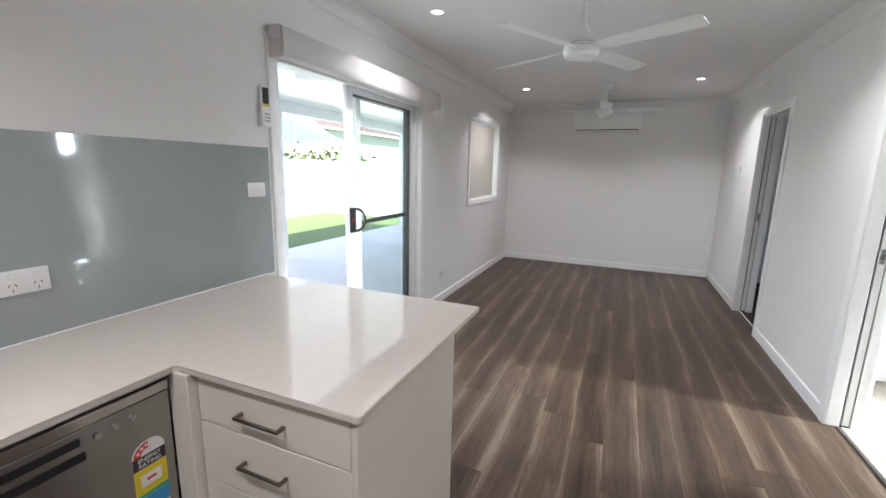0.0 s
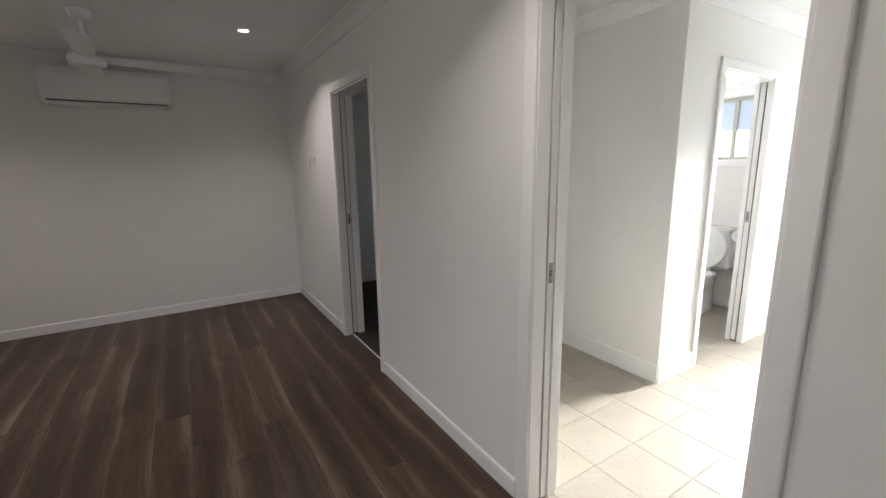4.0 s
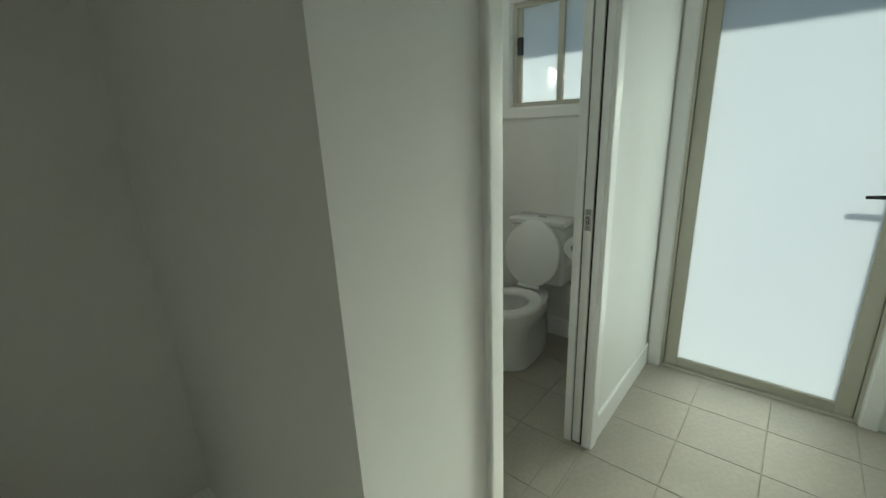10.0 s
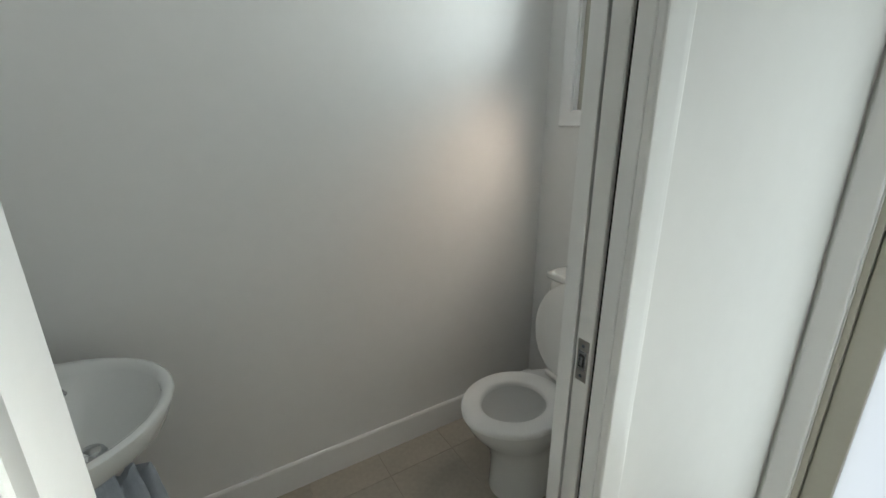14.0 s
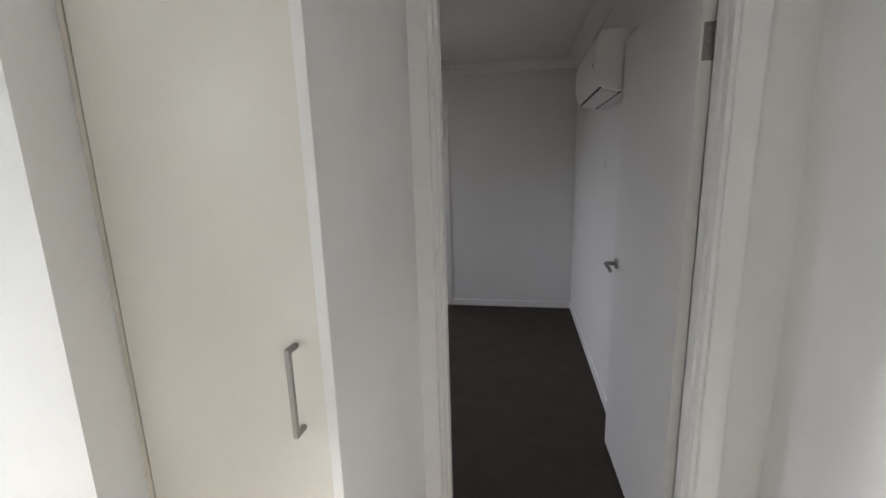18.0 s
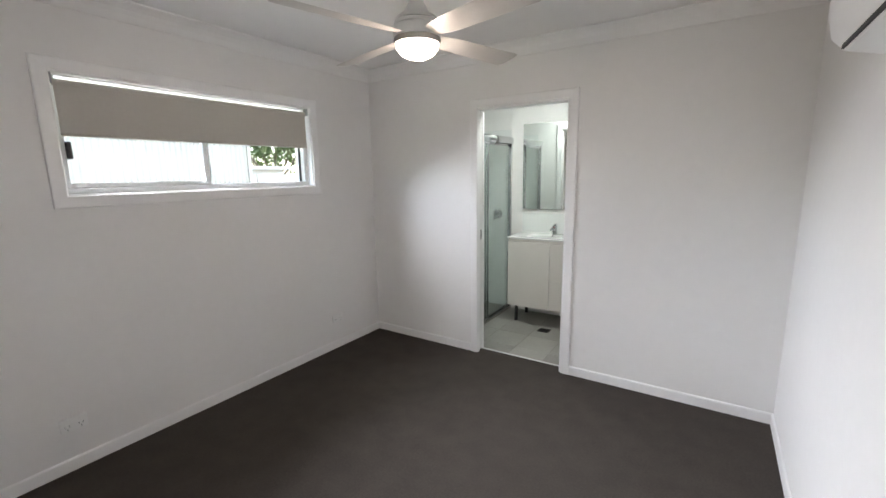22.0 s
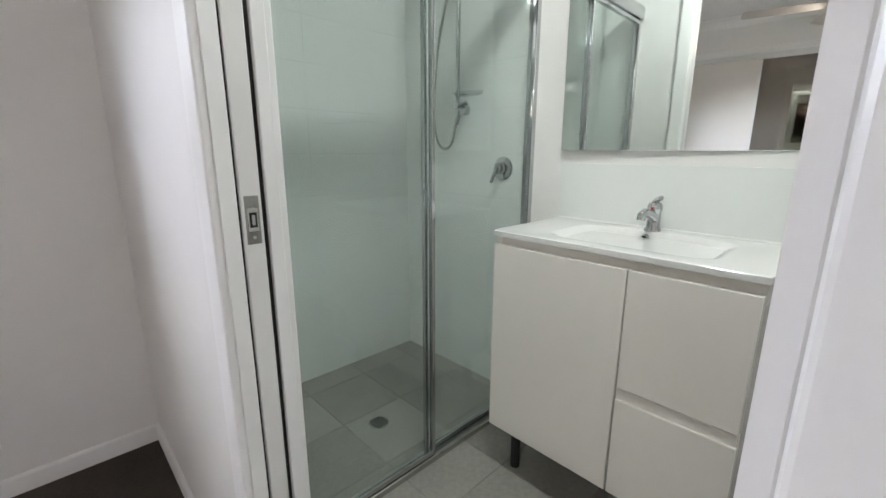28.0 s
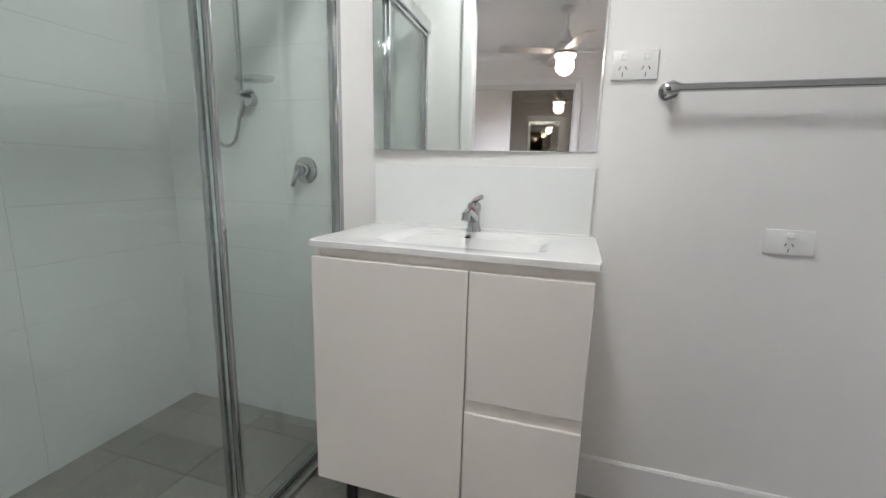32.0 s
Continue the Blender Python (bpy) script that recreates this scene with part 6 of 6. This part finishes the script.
for k in range(-7, 13):
    y0 = k * 2.4
    bm = bmesh.new()
    n = 12
    for j in range(n):
        a = y0 + 0.05 + j * 2.3 / n
        box(bm, -11.02, -11.0 + (0.02 if j % 2 else 0.0), a, a + 2.3 / n, -0.12, 1.6)
    part("panel", bm, FENCE, fe)
    part("rail", B(-11.03, -10.95, y0 + 0.05, y0 + 2.35, 1.6, 1.66), FENCE, fe)
    part("rail", B(-11.03, -10.95, y0 + 0.05, y0 + 2.35, -0.16, -0.09), FENCE, fe)
    part("post", B(-11.05, -10.93, y0 - 0.05, y0 + 0.05, -0.16, 1.66), FENCE, fe)
fn = thing("end_fence", (-7.5, 11.0, -0.16), "white steel panel fence across the end of the yard", "fence", kind="structure")
for k in range(4):
    x0 = -10.9 + k * 2.4
    bm = bmesh.new()
    for j in range(12):
        a = x0 + 0.05 + j * 2.3 / 12
        box(bm, a, a + 2.3 / 12, 11.0, 11.02 + (0.02 if j % 2 else 0.0), -0.12, 1.6)
    part("panel", bm, FENCE, fn)
    part("rail", B(x0 + 0.05, x0 + 2.35, 10.97, 11.05, 1.6, 1.66), FENCE, fn)
bd2 = thing("garden_bed", (-9.6, 9.6, -0.16), "low raised garden bed edge in the corner of the yard", "garden bed")
for q in ((-10.7, -8.0, 9.0, 9.1), (-10.7, -8.0, 10.6, 10.7), (-8.1, -8.0, 9.1, 10.6), (-10.7, -10.6, 9.1, 10.6)):
    part("sleeper", B(*q, -0.16, 0.22, bevel=0.01), EXT, bd2)
part("soil", B(-10.6, -8.1, 9.1, 10.6, -0.16, 0.15), BARK, bd2)


def house(name, x0, x1, y0, y1, wall_h, ridge, wallm, roofm, label, along="y"):
    t = thing(name, ((x0 + x1) / 2, (y0 + y1) / 2, -0.16), label, "house")
    part("wall", B(x0, x1, y0, y1, -0.16, wall_h), wallm, t)
    bm = bmesh.new()
    e = 0.5
    if along == "y":
        xm = (x0 + x1) / 2
        loft(bm, [[(x0 - e, y, wall_h), (x1 + e, y, wall_h), (xm, y + (1.5 if y == y0 - e else -1.5), ridge)] for y in (y0 - e, y1 + e)])
    part("roof", bm, roofm, t)
    part("gutter", B(x1 + e - 0.05, x1 + e + 0.06, y0 - e, y1 + e, wall_h - 0.1, wall_h + 0.03), ALU, t)
    for k in range(3):
        y = y0 + (y1 - y0) * (0.2 + 0.3 * k)
        w = part("window", B(x1 - 0.02, x1 + 0.03, y - 0.6, y + 0.6, 1.0, 2.0), ALU, t)
        part("pane", B(x1 + 0.02, x1 + 0.04, y - 0.53, y + 0.53, 1.07, 1.93), DARK, w)
    return t


house("neighbour_house", -27, -17, 0.5, 10.9, 2.35, 3.7, BRICKS, TILEROOF, "brown brick house with a tiled roof beyond the fence")
house("neighbour_house", -31, -20.5, 20.6, 33, 4.1, 6.2, EXT, TILEROOF, "pale house with a brown roof beyond the fence")
house("neighbour_house", -27, -17, -16, -4, 2.7, 4.6, BRICKS, TILEROOF, "brown brick house with a tiled roof beyond the fence")
sa = thing("shade_sail", (-14.0, 10.5, 2.2), "blue shade sail with curved edges over the neighbouring yard", "shade sail")
SAIL_CORNERS = [Vector(p) for p in [(-12.0, 5.56, 3.17), (-15.5, 10.16, 2.38), (-15.0, 15.57, 2.82), (-12.0, 8.86, 3.83)]]
bm = bmesh.new()
n = 12
grid = {}
for i in range(n + 1):
    for j in range(n + 1):
        u, v = i / n, j / n
        c, d = u + 0.16 * (0.5 - u) * 4 * v * (1 - v), v + 0.16 * (0.5 - v) * 4 * u * (1 - u)
        p = SAIL_CORNERS[0] * (1 - c) * (1 - d) + SAIL_CORNERS[1] * (1 - c) * d + SAIL_CORNERS[2] * c * d + SAIL_CORNERS[3] * c * (1 - d)
        p.z += 0.25 * math.sin(math.pi * u) * math.sin(math.pi * v)
        grid[i, j] = bm.verts.new(p)
for i in range(n):
    for j in range(n):
        bm.faces.new((grid[i, j], grid[i + 1, j], grid[i + 1, j + 1], grid[i, j + 1]))
part("cloth", bm, SAIL, sa)
for p in SAIL_CORNERS:
    part("mast", R((p.x, p.y, -0.16), (p.x, p.y, p.z + 0.05), 0.05), STEEL, sa)


def leafy(name, x, y, z0, trunk, spread, height, n, label, category, seed, leafm=None, flower=None):
    """A plant: a forked tapering trunk and a ragged crown of small leaves."""
    random.seed(seed)
    t = thing(name, (x, y, z0), label, category)
    bm = bmesh.new()
    tops = []
    tube(bm, [(x, y, z0), (x + 0.05, y, z0 + trunk * 0.6), (x, y + 0.05, z0 + trunk)], [0.09, 0.07, 0.05], 8)
    for k in range(6):
        a = k * 1.05 + random.random()
        e = Vector((x + spread * 0.6 * math.cos(a), y + spread * 0.6 * math.sin(a), z0 + trunk + height * random.uniform(0.35, 0.8)))
        tube(bm, [(x, y, z0 + trunk * 0.85), ((x + e.x) / 2, (y + e.y) / 2, z0 + trunk + 0.3 * (e.z - z0 - trunk)), e], [0.045, 0.03, 0.012], 6)
        tops.append(e)
    part("trunk", bm, BARK, t)
    for nm, cnt, mm, sz in (("crown", n, leafm or LEAF, 0.16 if n < 1000 else 0.12), ("flowers", n if flower else 0, flower, 0.11)):
        if not cnt:
            continue
        vs, fs = [], []
        for k in range(cnt):
            c = random.choice(tops)
            p = c + Vector((random.gauss(0, spread * 0.3), random.gauss(0, spread * 0.3), random.gauss(0, height * 0.2)))
            r = Euler((random.uniform(-1, 1), random.uniform(-1, 1), random.uniform(0, 6.3))).to_matrix()
            s = sz * random.uniform(0.6, 1.4)
            b0 = len(vs)
            vs += [tuple(p + r @ Vector(q)) for q in ((-s, 0, 0), (-0.2 * s, 0.4 * s, 0.1 * s), (s, 0, 0), (-0.2 * s, -0.4 * s, 0.1 * s))]
            fs.append((b0, b0 + 1, b0 + 2, b0 + 3))
        me = bpy.data.meshes.new(nm)
        me.from_pydata(vs, [], fs)
        me.materials.append(mm)
        ob = new(nm, me)
        ob.parent = t
        ob.matrix_parent_inverse = t.matrix_basis.inverted()
        tagged(ob, kind="stuff")
    return t


for k, (y, s) in enumerate(((2.2, 0.9), (4.4, 0.8), (6.3, 1.0), (8.4, 0.9), (10.6, 0.9), (-1.0, 0.9), (13.0, 1.0))):
    leafy("shrub", -12.4, y, -0.16, 0.9, s, 1.25, 300, "flowering green shrub behind the white fence", "shrub", 20 + k, flower=FLOWER)
leafy("tree", 13.5, -10.5, -0.16, 1.6, 2.2, 3.2, 6500, "leafy green tree beyond the shed", "tree", 41)
leafy("tree", 16.5, -14.5, -0.16, 2.0, 2.6, 4.0, 6500, "leafy green tree beyond the shed", "tree", 42)
leafy("tree", 17.5, -6.0, -0.16, 2.4, 2.6, 4.2, 6500, "leafy green tree beyond the shed", "tree", 43)
SHX = 9.5
sd2 = thing("garden_shed", (SHX + 2, -5.3, -0.1), "cream corrugated steel shed with a green gutter", "shed")
bm = bmesh.new()
ys = [-7.1 + 3.5 * k / 140 for k in range(141)]
loft_a = [(SHX + 0.012 * math.sin(k * math.pi / 2), y) for k, y in enumerate(ys)]
for (xa, ya), (xb, yb) in zip(loft_a, loft_a[1:]):
    q = [bm.verts.new(p) for p in ((xa, ya, -0.12), (xb, yb, -0.12), (xb, yb, 2.3), (xa, ya, 2.3))]
    bm.faces.new(q)
bmesh.ops.remove_doubles(bm, verts=bm.verts, dist=1e-5)
part("corrugated_wall", bm, SHED, sd2, soft=80)
part("body", B(SHX + 0.03, SHX + 4, -7.1, -3.6, -0.12, 2.3), SHED, sd2)
part("corner_trim", B(SHX - 0.03, SHX + 0.05, -3.66, -3.58, -0.12, 2.3), SHED, sd2)
part("corner_trim", B(SHX - 0.03, SHX + 0.05, -7.13, -7.05, -0.12, 2.3), SHED, sd2)
part("gutter", B(SHX - 0.12, SHX + 0.01, -7.3, -3.5, 2.3, 2.4, bevel=0.01), GREENMET, sd2, "green roof gutter")
bm = bmesh.new()
loft(bm, [[(SHX - 0.1, y, 2.4), (SHX + 4.1, y, 3.2), (SHX + 4.1, y, 3.23), (SHX - 0.1, y, 2.43)] for y in (-7.3, -3.5)])
part("roof", bm, ROOFMET, sd2)
for k in range(12):
    part("roof_rib", loft(bmesh.new(), [[(SHX - 0.1, y0, 2.432), (SHX + 4.1, y0, 3.232), (SHX + 4.1, y0, 3.26), (SHX - 0.1, y0, 2.46)] for y0 in (-7.2 + k * 0.33, -7.17 + k * 0.33)]), ROOFMET, sd2)
wf = thing("side_fence", (SHX, 0, -0.16), "cream steel boundary fence beside the shed", "fence", kind="structure")
for k in range(5):
    y0 = -3.5 + k * 2.4
    part("panel", B(SHX - 0.02, SHX + 0.02, y0, y0 + 2.35, -0.16, 1.9), SHED, wf)
    part("post", B(SHX - 0.05, SHX + 0.05, y0 - 0.05, y0, -0.16, 1.95), SHED, wf)
for k in range(6):
    y0 = -9.6 - k * 2.4
    part("panel", B(SHX - 0.02, SHX + 0.02, y0, y0 + 2.35, -0.16, 1.6), SHED, wf)
lo = thing("far_shed", (12.5, -11.5, -0.16), "low pale shed roof beyond the fence", "shed")
part("wall", B(11.5, 14.5, -9.4, -8.1, -0.16, 1.75), EXT, lo)
part("roof", B(11.3, 14.7, -9.6, -7.9, 1.75, 1.83), ROOFMET, lo)

# ---- pieces: planks and tiles ----
def slab_mesh(name, w, d, h, material, bevel=0.0012):
    return mesh_of(name, B(-w / 2, w / 2, -d / 2, d / 2, -h, 0, bevel=bevel), material)


def lay(name, me, parent, x, y, z=0.0):
    ob = new(name, me)
    ob.parent = parent
    ob.location = (x, y, z)
    return ob


random.seed(11)
PW, PL = 0.1805, 1.22
shared = {}
k = 0
x = XW + 0.005
while x < 0.05:
    w = min(PW, 0.052 - x)
    y = YS - random.uniform(0.0, PL)
    while y < YN:
        a, b = max(y, YS + 0.002), min(y + PL, YN - 0.002)
        if b - a > 0.05:
            key = (round(w, 3), round(b - a, 2))
            if key not in shared:
                shared[key] = slab_mesh("plank", key[0] - 0.0008, b - a - 0.0008, 0.004, PLANK, 0.0006)
            lay("plank", shared[key], floor_living, x + w / 2, (a + b) / 2)
        y += PL
    x += PW


def tile_floor(parent, material, gx, gy, pitch, rooms, gap=0.003):
    cache = {}
    for x0, x1, y0, y1 in rooms:
        i = math.floor((x0 - gx) / pitch)
        while gx + i * pitch < x1 - 1e-6:
            j = math.floor((y0 - gy) / pitch)
            while gy + j * pitch < y1 - 1e-6:
                a, b = max(gx + i * pitch + gap / 2, x0), min(gx + (i + 1) * pitch - gap / 2, x1)
                c, d = max(gy + j * pitch + gap / 2, y0), min(gy + (j + 1) * pitch - gap / 2, y1)
                if b - a > 0.012 and d - c > 0.012:
                    key = (round(b - a, 3), round(d - c, 3))
                    if key not in cache:
                        cache[key] = slab_mesh("tile", *key, 0.003, material)
                    lay("tile", cache[key], parent, (a + b) / 2, (c + d) / 2)
                j += 1
            i += 1


tile_floor(floor_hall, TILE, 1.705, 0.0, 0.3105, [(0.076, XE, HS, HN), (WT, 1.474, HN, 1.314), (WT, 1.2, -1.482, HS), (1.957, 2.66, HN, HN + 0.11), (1.605, XE, HN + 0.11, 1.4)])
tile_floor(floor_ensuite, GTILE, 2.165, -5.175, 0.3105, [(BW, XE, -5.93, BS - 0.1)])


def tile_wall(name, axis, plane, out, s0, s1, z1, start, w=0.6, h=0.2, label="glossy white shower wall tiles"):
    """Wall tiles in straight courses on one face, each a piece of its own."""
    b = on(axis, plane, out)
    t = structure(name, b(min(s0, s1), max(s0, s1), 0.0, 0.0079, 0.0, z1), GROUTW, label, "wall tiling")
    n = int(abs(s1 - s0) / w) + 2
    cache = {}
    sgn = 1 if s1 > s0 else -1
    for i in range(n):
        a, c = s0 + sgn * i * w, s0 + sgn * (i + 1) * w
        a, c = (a, min(c, s1)) if sgn > 0 else (max(c, s1), a)
        if c - a < 0.015:
            continue
        z = start
        while z < z1:
            lo, hi = max(z, 0.0), min(z + h, z1)
            if hi - lo > 0.01:
                key = (round(c - a, 3), round(hi - lo, 3))
                if key not in cache:
                    m = bmesh.new()
                    box(m, -0.006, 0.006, -(c - a) / 2 + 0.0011, (c - a) / 2 - 0.0011, -(hi - lo) / 2 + 0.0011, (hi - lo) / 2 - 0.0011, 0.0004) if axis == "y" else box(m, -(c - a) / 2 + 0.001, (c - a) / 2 - 0.001, -0.006, 0.006, -(hi - lo) / 2 + 0.0011, (hi - lo) / 2 - 0.0011, 0.0004)
                    cache[key] = mesh_of("tile", m, WTILE)
                ob = new("tile", cache[key])
                ob.parent = t
                ob.location = pt(axis, plane, out, (a + c) / 2, 0.0025, (lo + hi) / 2)
            z += h
    return t


tile_wall("wall_tiling_shower_back", "x", -5.93, 1, XE, 2.7, 2.02, -0.05)
tile_wall("wall_tiling_shower_side", "y", XE, -1, -5.93, BS - 0.1, 2.02, -0.05)
tile_wall("wall_tiling_shower_front", "x", BS - 0.1, -1, XE, 2.72, 2.02, -0.05)
